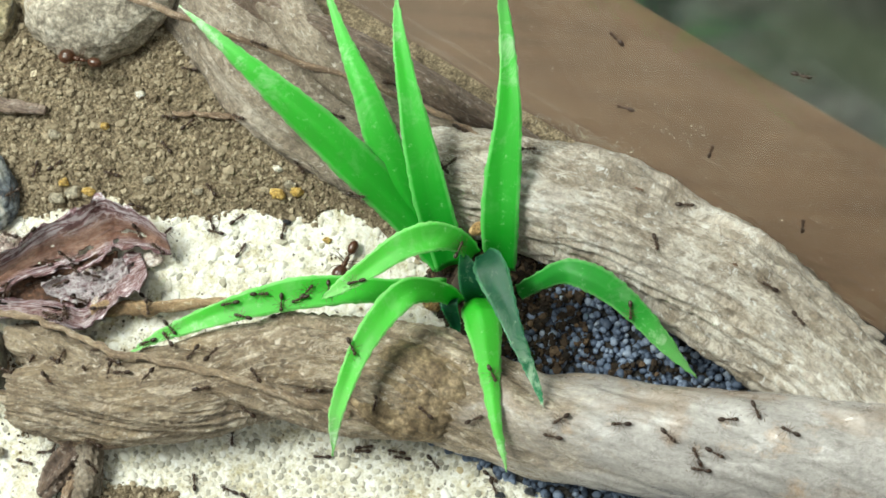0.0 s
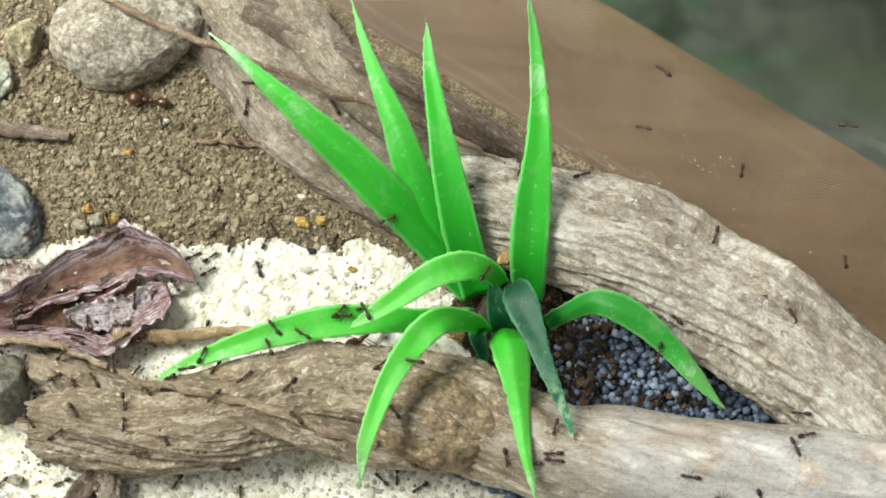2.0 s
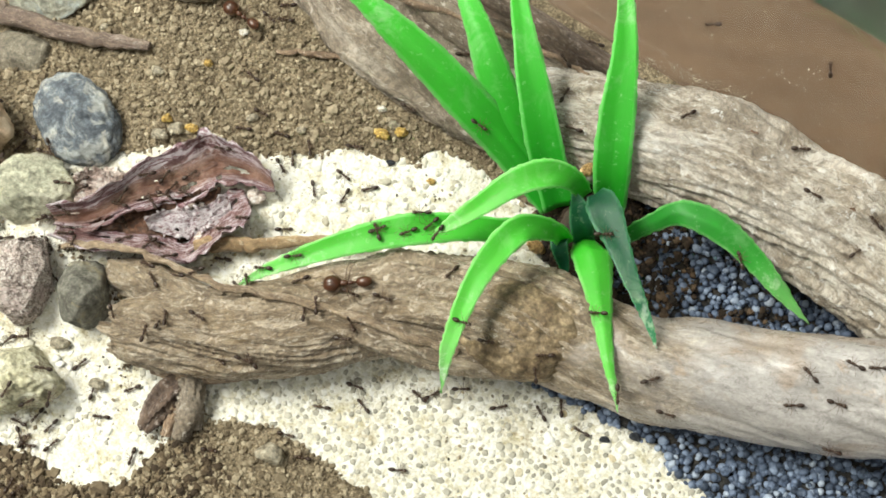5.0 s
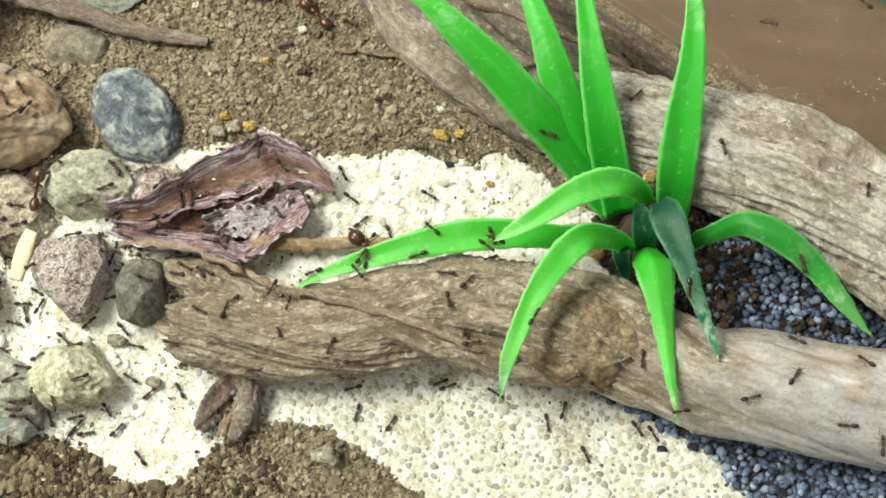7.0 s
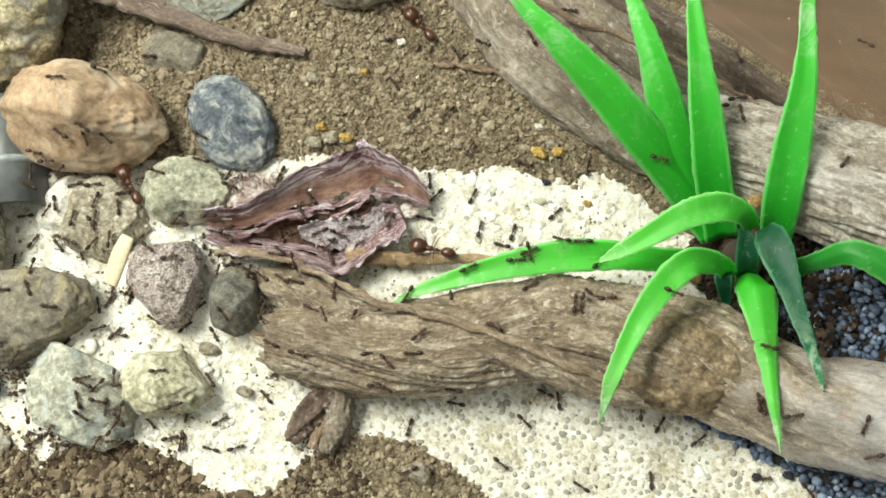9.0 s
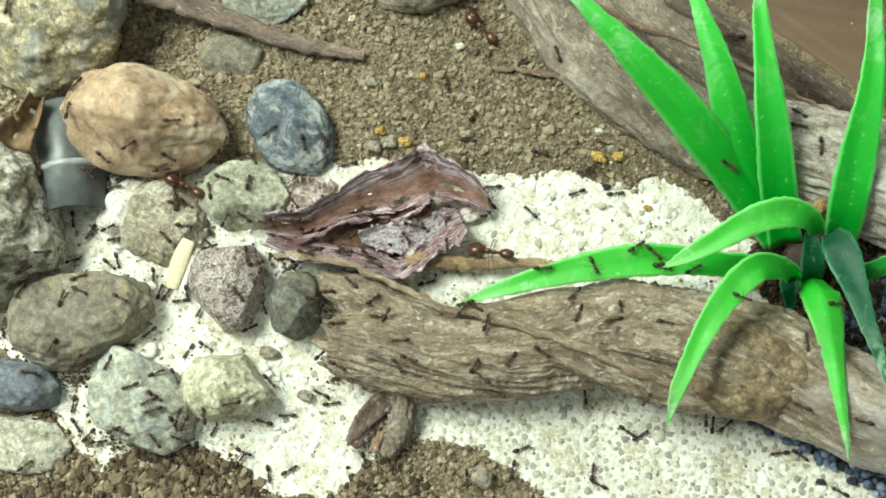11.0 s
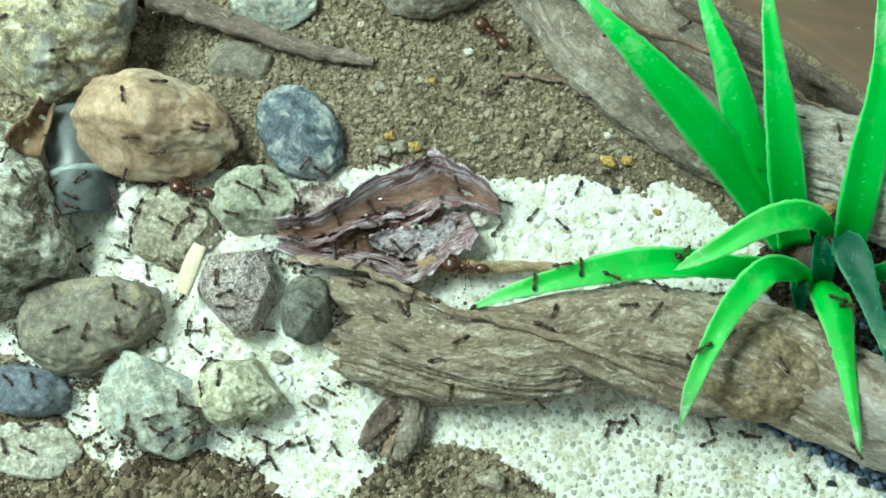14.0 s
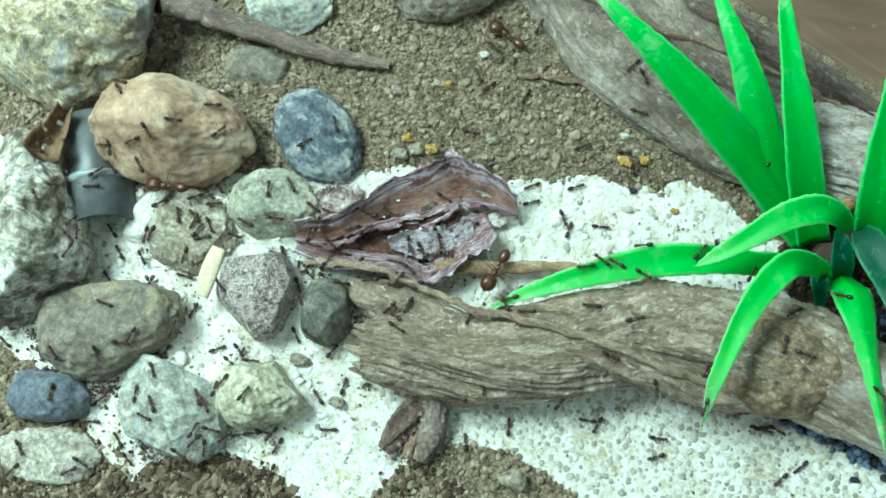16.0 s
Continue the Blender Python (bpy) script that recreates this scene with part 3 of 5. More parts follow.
# ---- driftwood ----
KNOT = rocky("knot_wood", (0.06, 0.03, 0.018), (0.14, 0.08, 0.05), (0.24, 0.15, 0.1), 0.5, 2.0)

front = thing("driftwood_root", 0, 0, 0, "weathered brown driftwood root lying on the plaster", "driftwood")
FRONT = [(-67.5, 49.6, 5.5, 4.5, 4.6), (-62, 49.7, 6, 5.6, 5.6), (-51, 49.9, 6.2, 6.3, 6.2), (-38, 52.0, 6.6, 6.8, 6.6), (-27, 56.6, 7.0, 7.5, 7.0), (-17, 58.6, 7.2, 7.4, 7.2), (-6, 58.6, 7.4, 7.7, 7.4), (2, 57.4, 7.6, 7.9, 7.4), (9, 54.9, 7.8, 7.7, 7.4), (20, 52.6, 8.2, 7.9, 7.6), (36, 51.6, 9.4, 8.6, 8.4), (50, 51.2, 11.5, 8.9, 8.8), (66, 50.6, 13.5, 9.2, 9.2), (90, 50.5, 17, 9.5, 9.4)]
part("root", tube(FRONT, 520, 150, 0.15, 0.22, 0.028, 2.0, knots=[(-3, 55, 14, 6, 0.14), (-22, 64, 10, 6, 0.16), (-66, 46, 6, 5, 0.1), (9, 60, 12, 5, 0.08), (-39, 52.4, 12, 2.4, -0.16), (-34.5, 51.4, 12.4, 2.4, -0.2), (-30, 50.4, 12.2, 2.4, -0.22), (-26, 49.6, 12, 2.4, -0.22), (-22, 48.8, 11.4, 2.4, -0.2), (-18, 48.2, 11, 2.4, -0.18), (-14, 47.6, 10, 2.4, -0.14)], worn=70, crag=0.075), BARK_FRONT, front)
part("stub", tube([(-62, 45.5, 3.2, 3.0, 2.6), (-56, 45.2, 3.0, 3.2, 2.6), (-49, 46.0, 3.2, 2.8, 2.4), (-42, 47.2, 3.6, 2.0, 2.0)], 60, 32, 0.25, 0.22, 0.0, 8.0), TWIG, front, "brown roll of bark under the root")
part("lobe", tube([(-72.5, 59.6, 1.0, 2.4, 2.2), (-67, 58.0, 3.0, 3.4, 3.0), (-60, 56.0, 5.0, 3.4, 3.2), (-51, 54.6, 7, 2.4, 2.4)], 70, 36, 0.3, 0.3, 0.03, 95.0), BARK_ROOT, front)
part("ridge", tube([(-44, 57.0, 8.6, 2.2, 2.0), (-36, 59.6, 9.4, 2.6, 2.4), (-28, 61.8, 9.6, 3.0, 2.6), (-18, 63.4, 9.0, 2.6, 2.2), (-6, 63.6, 8.8, 2.0, 1.8)], 80, 32, 0.25, 0.14, 0.0, 9.0), BARK_ROOT, front)

BURL = rocky("burl_wood", (0.09, 0.062, 0.036), (0.215, 0.16, 0.095), (0.33, 0.262, 0.17), 0.2, 1.6, ((0.1, 0.065, 0.035), 0.35, 0.62), rough=0.5, bump=0.25, patch=0.7, grit=0.7)
burl = lump(12.0, 8.4, 6.6, 77, 0.12, 0.0, 6, 1.1)
bmesh.ops.translate(burl, vec=(-0.6, 56.0, 9.9), verts=burl.verts)
for v in burl.verts:
    v.co += 0.22 * Vector((0, 0, 1)) * fbm(v.co.x * 0.6, v.co.y * 0.6, 2.2, 3)
part("strand", tube([(-47, 56.6, 8.0, 2.2, 2.0), (-38, 56.0, 10.2, 3.4, 3.0), (-30, 54.4, 11.2, 3.6, 3.0), (-22, 52.6, 11.0, 3.2, 2.8), (-14, 51.0, 10.2, 3.0, 2.6), (-5, 50.4, 8.6, 2.6, 2.4), (4, 50.2, 6.6, 1.6, 1.6)], 150, 48, 0.2, 0.2, 0.03, 63.0, crag=0.06), BARK_ROOT, front, "twisted strand of the root over a dark fissure")
part("burl", burl, BURL, front, "smooth ochre swelling of the root")
back = thing("driftwood_branch", 0, 0, 0, "thick pale driftwood branch arching beside the glass", "driftwood")
BACK = [(-8, 95.5, 4.0, 7.0, 5.5), (2, 94.2, 6.0, 8.0, 7.0), (13, 91.6, 7.0, 8.4, 7.8), (24.5, 88.8, 7.6, 9.7, 8.2), (36.6, 84.2, 7.8, 10.2, 8.5), (48.7, 77.9, 7.8, 10.2, 8.5), (59.4, 69.9, 7.6, 9.9, 8.2), (68.5, 61.5, 7.4, 9.5, 8.0), (78, 53.0, 6.8, 9.0, 7.4)]
part("branch", tube(BACK, 340, 170, 0.14, 0.2, -0.012, 12.0, knots=[(33, 88, 14, 4, 0.12), (50, 80, 14, 3.5, 0.1)], crag=0.085), BARK_BACK, back)
for kx, ky, kz, kr, kt in ((31.8, 90.8, 14.6, 1.5, 40), (48.2, 80.2, 16.2, 1.7, 75), (58.4, 71.5, 15.0, 1.5, 60), (52.6, 79.6, 15.4, 0.9, 20), (38.8, 86.0, 15.4, 0.8, 10)):
    knot = lump(kr, kr * 0.55, kr * 0.5, int(kx), 0.4, 0.6, 3, 1.4)
    bmesh.ops.rotate(knot, cent=(0, 0, 0), matrix=Matrix.Rotation(math.radians(kt), 3, "Z"), verts=knot.verts)
    bmesh.ops.translate(knot, vec=(kx, ky, kz), verts=knot.verts)
    part("knot", knot, KNOT, back, "dark brown twig scar")
part("broken_end", tube([(64.5, 71.0, 12.5, 1.6, 1.4), (67.5, 70.6, 12.2, 1.5, 1.2), (70.5, 71.6, 11.4, 1.0, 0.8), (73, 71.2, 10.4, 0.4, 0.4)], 30, 16, 0.3, 0.3, 0.0, 91.0), BARK_PALE, back, "pale torn splinter")
flat = thing("driftwood_slab", 0, 0, 0, "flat grey-brown piece of driftwood half sunk in the soil", "driftwood")
part("root", tube([(-52, 134, 0.6, 9.0, 3.4), (-44, 124, 1.0, 10.2, 4.2), (-36, 115.5, 1.2, 10.8, 4.6), (-27, 108, 1.4, 10.6, 5.0), (-18, 101.5, 1.6, 9.8, 5.2), (-9, 96, 2.2, 7.8, 5.2), (-2, 93, 2.8, 5.5, 4.6)], 200, 96, 0.2, 0.15, 0.012, 17.0), BARK_FLAT, flat)
part("ridge", tube([(-36, 128, 5, 4.0, 3.6), (-28, 118.5, 6.2, 4.2, 4.0), (-19, 110, 6.6, 3.8, 3.8), (-8, 104, 6.4, 3.2, 3.2), (2, 100.5, 6.0, 2.4, 2.4)], 120, 40, 0.22, 0.16, 0.03, 21.0, crag=0.06), BARK_FLAT, flat)

for k, (y, z, ln, r) in enumerate(((52.6, 8.4, 4.2, 1.3), (50.6, 9.6, 3.0, 1.5), (48.4, 8.6, 5.2, 1.4), (46.6, 6.4, 3.6, 1.6), (51.8, 5.4, 4.8, 1.5), (49.4, 6.6, 5.6, 1.8), (46.0, 4.0, 4.4, 1.3))):
    part("splinter", tube([(-62, y, z, r, r * 0.8), (-65.5, y + 0.2, z - 0.2, r * 0.9, r * 0.7), (-66 - ln * 0.5, y - 0.3, z - 0.5, r * 0.6, r * 0.45), (-66 - ln, y + 0.3 * (k % 3 - 1), z - 0.9, r * 0.2, r * 0.2)], 24, 14, 0.25, 0.2, 0.0, 70.0 + k), BARK_ROOT, front, "ragged splinter")

# Made-up root: fills the gap at the glass with the table's brown.
foot = thing("driftwood_root", 0, 0, 0, "dark brown filler shaped as a root, added along the foot of the glass", "driftwood")
part("ridge", tube([(-34, 122.4, 7, 1.6, 2.0), (-18, 115.2, 9.2, 1.8, 2.0), (-4, 108.8, 9.4, 1.7, 1.8), (8, 103.6, 6.0, 1.2, 1.4), (16, 100.6, 2.4, 0.9, 1.0)], 120, 24, 0.2, 0.1, 0.0, 55.0), BARK_DARK, foot)
part("root", tube([(-44, 127.5, 2, 3.2, 4.5), (-30, 121, 3, 3.6, 6), (-16, 114.6, 3.4, 3.6, 7), (-4, 109, 3.4, 3.4, 7), (8, 104.2, 2, 2.6, 5), (18, 99.8, 0, 1.8, 2.6)], 120, 40, 0.12, 0.06, 0.0, 51.0), BARK_DARK, foot)

bark = thing("bark_stump", -58, 38, 0, "dark split piece of bark beside the root", "bark")
part("bark", tube([(-4.4, -4.6, 1.0, 0.9, 0.9), (-3.0, -2.0, 1.6, 1.5, 1.3), (-1.2, 1.4, 2.2, 1.7, 1.5), (0.8, 4.8, 2.8, 1.6, 1.5), (1.6, 8.4, 3.4, 1.5, 1.4)], 90, 48, 0.6, 0.5, 0.1, 31.0, crag=0.16), STUMP, bark)
part("fork", tube([(1.8, -5.4, 0.8, 1.3, 1.0), (2.6, -2.0, 1.4, 1.8, 1.3), (2.8, 1.6, 2.2, 2.0, 1.7), (2.4, 5.0, 3.0, 1.9, 1.8), (2.6, 8.8, 3.6, 1.8, 1.7)], 90, 48, 0.6, 0.5, 0.1, 33.0, crag=0.16), BARK_FLAT, bark)
part("chip", tube([(-0.6, -5.2, 0.8, 0.8, 0.6), (-0.2, -2.4, 1.3, 1.0, 0.8), (0.4, 0.6, 1.8, 0.9, 0.8)], 40, 24, 0.5, 0.4, 0.1, 35.0, crag=0.15), TWIG, bark)
part("sliver", tube([(4.6, -3.6, 0.6, 0.5, 0.4), (4.2, 0.4, 1.6, 0.9, 0.7), (3.4, 4.4, 2.6, 0.9, 0.8)], 40, 20, 0.5, 0.4, 0.1, 37.0, crag=0.15), BARK_FLAT, bark)


# ---- twigs ----
# Near-black colour for the shade inside the stalk's open end.
HOLE_SHADE = plain("hollow_shade", (0.02, 0.014, 0.01), 0.9, 0.2, 0.3, 1.0)

def twig(name, pts, mat, label, group="", seed=1.0, thin=0.65):
    rnd = random.Random(int(seed))
    fine = [(x, y, z, w * rnd.uniform(thin, 1.0), h * rnd.uniform(thin, 0.95)) for x, y, z, w, h in spline(pts, 4 * len(pts))]
    fine = [(x + rnd.gauss(0, 0.16), y + rnd.gauss(0, 0.16), z - 0.1, w, h) for x, y, z, w, h in fine]
    ob = part(name, tube(fine, 150, 18, 0.2, 0.25, 0.0, seed), mat)
    return tagged(ob, label, "twig", group)


twig("twig", [(-81, 61.8, 5.2, 0.6, 0.5), (-76, 62.8, 5.6, 0.75, 0.6), (-70, 62.6, 5.8, 0.8, 0.6), (-63, 61.4, 6.6, 0.7, 0.6), (-57, 59.6, 8.6, 0.7, 0.6), (-50, 57.2, 11.8, 0.75, 0.6), (-38, 56.0, 14.0, 0.75, 0.65), (-28, 54.0, 14.9, 0.8, 0.7), (-18, 51.8, 14.2, 0.8, 0.7), (-11, 50.4, 12.6, 0.6, 0.5)], TWIG_TAN, "thin tan twig lying over the root", seed=41.0)
twig("twig", [(-59, 65.6, 1.8, 1.5, 1.3), (-53, 66.4, 2.2, 1.6, 1.4), (-46, 67.4, 2.4, 1.2, 1.2), (-38, 68.5, 2.6, 1.1, 1.1), (-30, 69.6, 2.8, 1.0, 1.0)], TWIG_PALE, "short broken twig with pale wood at its end", seed=43.0)
stalk = twig("twig", [(-116.0, 105.4, 6.8, 2.6, 2.6), (-110.9, 105.7, 5.4, 2.6, 2.5), (-105, 104.8, 4.2, 2.1, 2.0), (-99.1, 103.6, 3.4, 1.8, 1.7), (-88.4, 101.9, 2.5, 1.6, 1.5), (-80.0, 101.4, 1.9, 1.4, 1.3), (-73.6, 101.5, 1.3, 0.9, 0.9)], STALK, "hollow purple-brown stalk lying on the soil", seed=45.0, thin=0.88)
# No real hole: a dark disc on the end imitates its shaded inside.
bore_cap = bmesh.new()
bmesh.ops.create_cone(bore_cap, cap_ends=True, segments=20, radius1=1.9, radius2=1.7, depth=0.8)
bmesh.ops.transform(bore_cap, matrix=Matrix.Translation((-116.15, 105.2, 6.9)) @ Vector((-6, -1.4, 4.0)).to_track_quat("Z", "Y").to_matrix().to_4x4(), verts=bore_cap.verts)
part("bore_cap", bore_cap, HOLE_SHADE, stalk, "solid dark cap painted as the shaded hollow end")
twig("twig", [(-50.5, 102.9, 1.0, 0.5, 0.5), (-44, 103.0, 1.4, 0.6, 0.6), (-38, 102.6, 1.5, 0.6, 0.6), (-33, 102.8, 1.2, 0.5, 0.5)], TWIG, "thin dark twig on the soil", seed=47.0)
twig("twig", [(-73.5, 128.0, 11.4, 0.6, 0.5), (-67.4, 123.6, 11.8, 0.7, 0.6), (-58.3, 120.3, 11.4, 0.7, 0.6), (-48.6, 117.6, 10.4, 0.7, 0.6), (-33.6, 113.0, 9.8, 0.6, 0.6), (-20.9, 109.2, 10.4, 0.6, 0.6), (-10.5, 106.2, 11.2, 0.6, 0.6), (0.5, 102.0, 10.6, 0.5, 0.5), (5, 99.6, 12, 0.4, 0.4)], TWIG, "thin dark root fibre across the stone and driftwood", seed=49.0)


# ---- the plastic plant ----
def leaf(name, rows, mat, parent, teeth=0.0, fold=0.12, seed=0):
    """A tapered strap leaf with a keel, from rows of x, y, z, width."""
    n, m = 64, 9
    c = spline(rows, n)
    c[:, 3] = np.maximum(c[:, 3], 0.12)
    rnd = random.Random(seed)
    bm = bmesh.new()
    uv = bm.loops.layers.uv.new("leaf")
    layers = []
    ref = Vector((0.0, -0.25, 1.0)).normalized()
    for face in (0, 1):
        grid = []
        for i in range(n + 1):
            t = Vector(c[min(i + 1, n)][:3] - c[max(i - 1, 0)][:3]).normalized()
            if face == 0:
                side = t.cross(ref)
                side.normalize()
            else:
                side = layers[0][1][i]
            up = side.cross(t).normalized()
            w = c[i][3]
            row = []
            for j in range(m):
                s = -1 + 2 * j / (m - 1)
                edge = teeth * rnd.uniform(-0.12, 0.2) if abs(s) == 1 and face == 0 else 0
                sag = fold * w * (abs(s) ** 1.2) * (1.6 if s > 0 else 0.8) - 0.02 * w * math.cos(3 * s + 0.3 * i)
                p = Vector(c[i][:3]) + side * (s * (w / 2 + edge)) - up * (-sag + (0.32 * (1 - 0.6 * s * s) if face else 0))
                row.append(bm.verts.new(p))
            grid.append((row, side))
        layers.append(([g[0] for g in grid], [g[1] for g in grid]))
    for face, (grid, _) in enumerate(layers):
        for i in range(n):
            for j in range(m - 1):
                q = (grid[i][j], grid[i][j + 1], grid[i + 1][j + 1], grid[i + 1][j])
                ij = ((i, j), (i, j + 1), (i + 1, j + 1), (i + 1, j))
                f = bm.faces.new(q)
                for lp, (a, b) in zip(f.loops, ij):
                    lp[uv].uv = (a / n, b / (m - 1))
    top, low = layers[0][0], layers[1][0]
    rim = [(i, 0) for i in range(n + 1)] + [(n, j) for j in range(1, m)] + [(i, m - 1) for i in range(n - 1, -1, -1)] + [(0, j) for j in range(m - 2, 0, -1)]
    for a, b in zip(rim, rim[1:] + rim[:1]):
        f = bm.faces.new((top[a[0]][a[1]], top[b[0]][b[1]], low[b[0]][b[1]], low[a[0]][a[1]]))
        for lp in f.loops:
            lp[uv].uv = (a[0] / n, 0.0)
    bmesh.ops.recalc_face_normals(bm, faces=bm.faces)
    return part(name, bm, mat, parent)


LEAVES = {}
LEAVES["long_back"] = [(-44.1, 111.8, 28.0, 0.0), (-38.4, 107.8, 27.6, 1.7), (-32.8, 103.7, 26.6, 3.1), (-26.0, 99.0, 24.6, 5.0), (-19.6, 94.6, 21.6, 6.3), (-14.0, 90.6, 18.0, 6.7), (-8.2, 86.6, 13.4, 6.6), (-3.4, 82.6, 9.6, 6.0), (1.6, 77.6, 6.0, 4.4)]
LEAVES["back_mid"] = [(-22.9, 122.3, 22.5, 0.0), (-20.3, 116.0, 22.0, 1.3), (-17.2, 109.4, 21.4, 2.7), (-13.8, 102.9, 20.6, 4.2), (-10.9, 96.6, 19.0, 5.5), (-7.6, 90.6, 15.0, 6.0), (-3.6, 85.0, 10.6, 5.8), (1.4, 79.9, 6.0, 4.6)]
LEAVES["back_tall"] = [(-9.7, 118.0, 25.0, 0.0), (-9.2, 114.6, 24.4, 1.3), (-8.1, 109.3, 23.3, 2.4), (-6.4, 103.0, 21.9, 3.4), (-4.6, 96.8, 20.0, 4.8), (-2.7, 90.9, 17.2, 5.6), (-0.7, 85.4, 13.2, 6.0), (2.6, 78.0, 6.0, 5.4)]
LEAVES["back_right"] = [(6.2, 121.9, 32.0, 0.0), (7.9, 116.2, 27.2, 1.6), (9.1, 110.3, 24.6, 2.4), (9.9, 104.0, 23.1, 3.3), (10.2, 97.7, 21.3, 4.5), (10.1, 91.7, 18.8, 5.7), (10.1, 85.8, 15.8, 6.1), (10.4, 81.8, 12.4, 5.9), (11.0, 77.8, 6.5, 4.6)]
LEAVES["arch_left"] = [(-17.1, 68.1, 17.0, 0.0), (-14.2, 69.9, 18.5, 2.0), (-9.8, 73.0, 20.0, 3.3), (-4.4, 77.0, 21.6, 4.4), (0.4, 79.0, 21.2, 4.5), (4.3, 79.1, 18.4, 3.5), (6.5, 78.4, 13.0, 2.5)]
LEAVES["low_left"] = [(-48.9, 57.4, 10.0, 0.0), (-44.8, 60.1, 11.0, 1.6), (-38.3, 63.2, 12.5, 3.0), (-30.1, 66.5, 13.5, 4.3), (-22.0, 69.2, 14.0, 5.2), (-13.9, 70.7, 13.5, 4.6), (-6.7, 71.5, 12.0, 3.8), (2.2, 73.6, 8.0, 3.2)]
LEAVES["down_left"] = [(-12.7, 43.8, 14.0, 0.0), (-12.2, 49.2, 19.4, 2.1), (-10.9, 54.6, 21.4, 2.8), (-8.9, 60.6, 22.0, 3.6), (-6.2, 65.9, 21.6, 4.3), (-2.6, 70.0, 20.4, 4.3), (2.2, 71.2, 15.5, 3.2), (4.5, 70.9, 9.0, 2.7)]
LEAVES["down"] = [(14.8, 43.8, 15.0, 0.0), (13.9, 46.8, 16.3, 1.0), (12.6, 50.6, 17.3, 1.7), (11.3, 56.2, 16.8, 2.7), (10.2, 61.6, 15.2, 4.0), (8.8, 67.3, 13.6, 5.9), (7.5, 70.2, 12.0, 5.6), (6.8, 72.8, 8.0, 3.7)]
LEAVES["dark"] = [(19.6, 54.2, 16.5, 0.0), (18.8, 56.2, 16.9, 0.9), (16.8, 60.3, 17.5, 1.8), (14.5, 64.6, 18.0, 2.6), (12.3, 69.4, 18.0, 3.7), (10.3, 73.6, 17.6, 5.2), (9.0, 76.4, 17.0, 5.0), (8.0, 78.4, 15.0, 2.9)]
LEAVES["right"] = [(44.2, 62.2, 8.4, 0.0), (38.6, 66.5, 12.0, 2.7), (33.1, 71.2, 14.5, 3.8), (27.3, 74.7, 16.5, 4.6), (21.8, 76.3, 16.0, 4.1), (17.5, 75.2, 12.0, 3.0), (14.0, 73.7, 8.0, 2.6)]
LEAVES["stub"] = [(4.6, 78.0, 15.0, 0.9), (5.6, 75.8, 14.4, 3.0), (6.4, 73.4, 12.0, 3.7), (7.2, 72.1, 8.0, 3.3)]
LEAVES["stub_low"] = [(4.9, 65.6, 6.0, 0.4), (4.2, 67.8, 9.0, 1.8), (3.1, 70.0, 12.0, 2.7), (3.3, 72.8, 10.0, 2.4)]
# The inner leaf and both stubs take the green with painted-in shade.
DARKER = {"dark": LEAF_SHADED, "stub": LEAF_SHADED, "stub_low": LEAF_SHADED, "low_left": LEAF_LIGHT, "arch_left": LEAF_LIGHT, "down": LEAF_LIGHT, "down_left": LEAF_LIGHT, "right": LEAF_DEEP}
FOLDS = {"dark": 0.05, "down": -0.2, "long_back": -0.22, "back_mid": -0.12, "right": -0.16}
plant = thing("plastic_plant", 0, 0, 0, "small bright green plastic plant with pointed strap leaves", "plant")
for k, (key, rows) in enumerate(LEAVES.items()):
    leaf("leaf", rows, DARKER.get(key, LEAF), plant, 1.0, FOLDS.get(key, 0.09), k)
bm = bmesh.new()
bmesh.ops.create_cone(bm, cap_ends=True, segments=20, radius1=5.0, radius2=2.6, depth=10)
for v in bm.verts:
    v.co = Vector((6.5, 75.5, 3.5)) + v.co * (1 + 0.15 * fbm(v.co.x, v.co.y, v.co.z))
part("base", bm, STUMP, plant, "dark brown plant base")

HUSK = rocky("seed_husk", (0.25, 0.14, 0.05), (0.45, 0.29, 0.12), (0.62, 0.45, 0.24), 0.5, 2.0, rough=0.4)
for sx, sy, sz, sr in ((6.6, 83.6, 10.5, 40), (-0.6, 72.0, 1.2, -20)):
    seed_bm = lump(1.9, 1.1, 1.0, 51 + int(sr), 0.15, 0.2, 3)
    husk = tagged(part("seed", seed_bm, HUSK), "golden brown seed husk at the foot of the plant", "seed", "seeds by the plant")
    husk.matrix_basis = pose(sx * MM, sy * MM, sz * MM, 0, 25, sr)

# ---- stones ----
def tan_form(d):
    """The tan stone: a blunt ridge from its crown to its front, a ledge with a crack under it, a wrinkled flank."""
    ledge = d.y + 0.2 + 0.1 * math.sin(3.2 * d.x + 0.6) + 0.12 * noise.noise(Vector((2.2 * d.x, 1.1, d.z)))
    k = -0.075 * math.exp(-(ledge / 0.06) ** 2) * min(1, max(0, d.x + 0.75) / 0.4) * (1 if d.x < 0.35 else 0.3)
    if ledge < 0:
        k -= 0.08 * min(1, -ledge / 0.1) + 0.2 * min(1, -ledge / 0.5) * max(0, d.z)
    ridge = d.x - 0.12 + 0.3 * d.y
    k += 0.10 * math.exp(-(ridge / 0.2) ** 2) * max(0, d.z)
    if ridge > 0:
        k -= 0.16 * min(1, ridge / 0.5) * max(0, d.z)
        k += 0.014 * (1 - abs(noise.noise(Vector((5 * d.x, 11 * d.y, 6 * d.z)))) * 3)
    return k


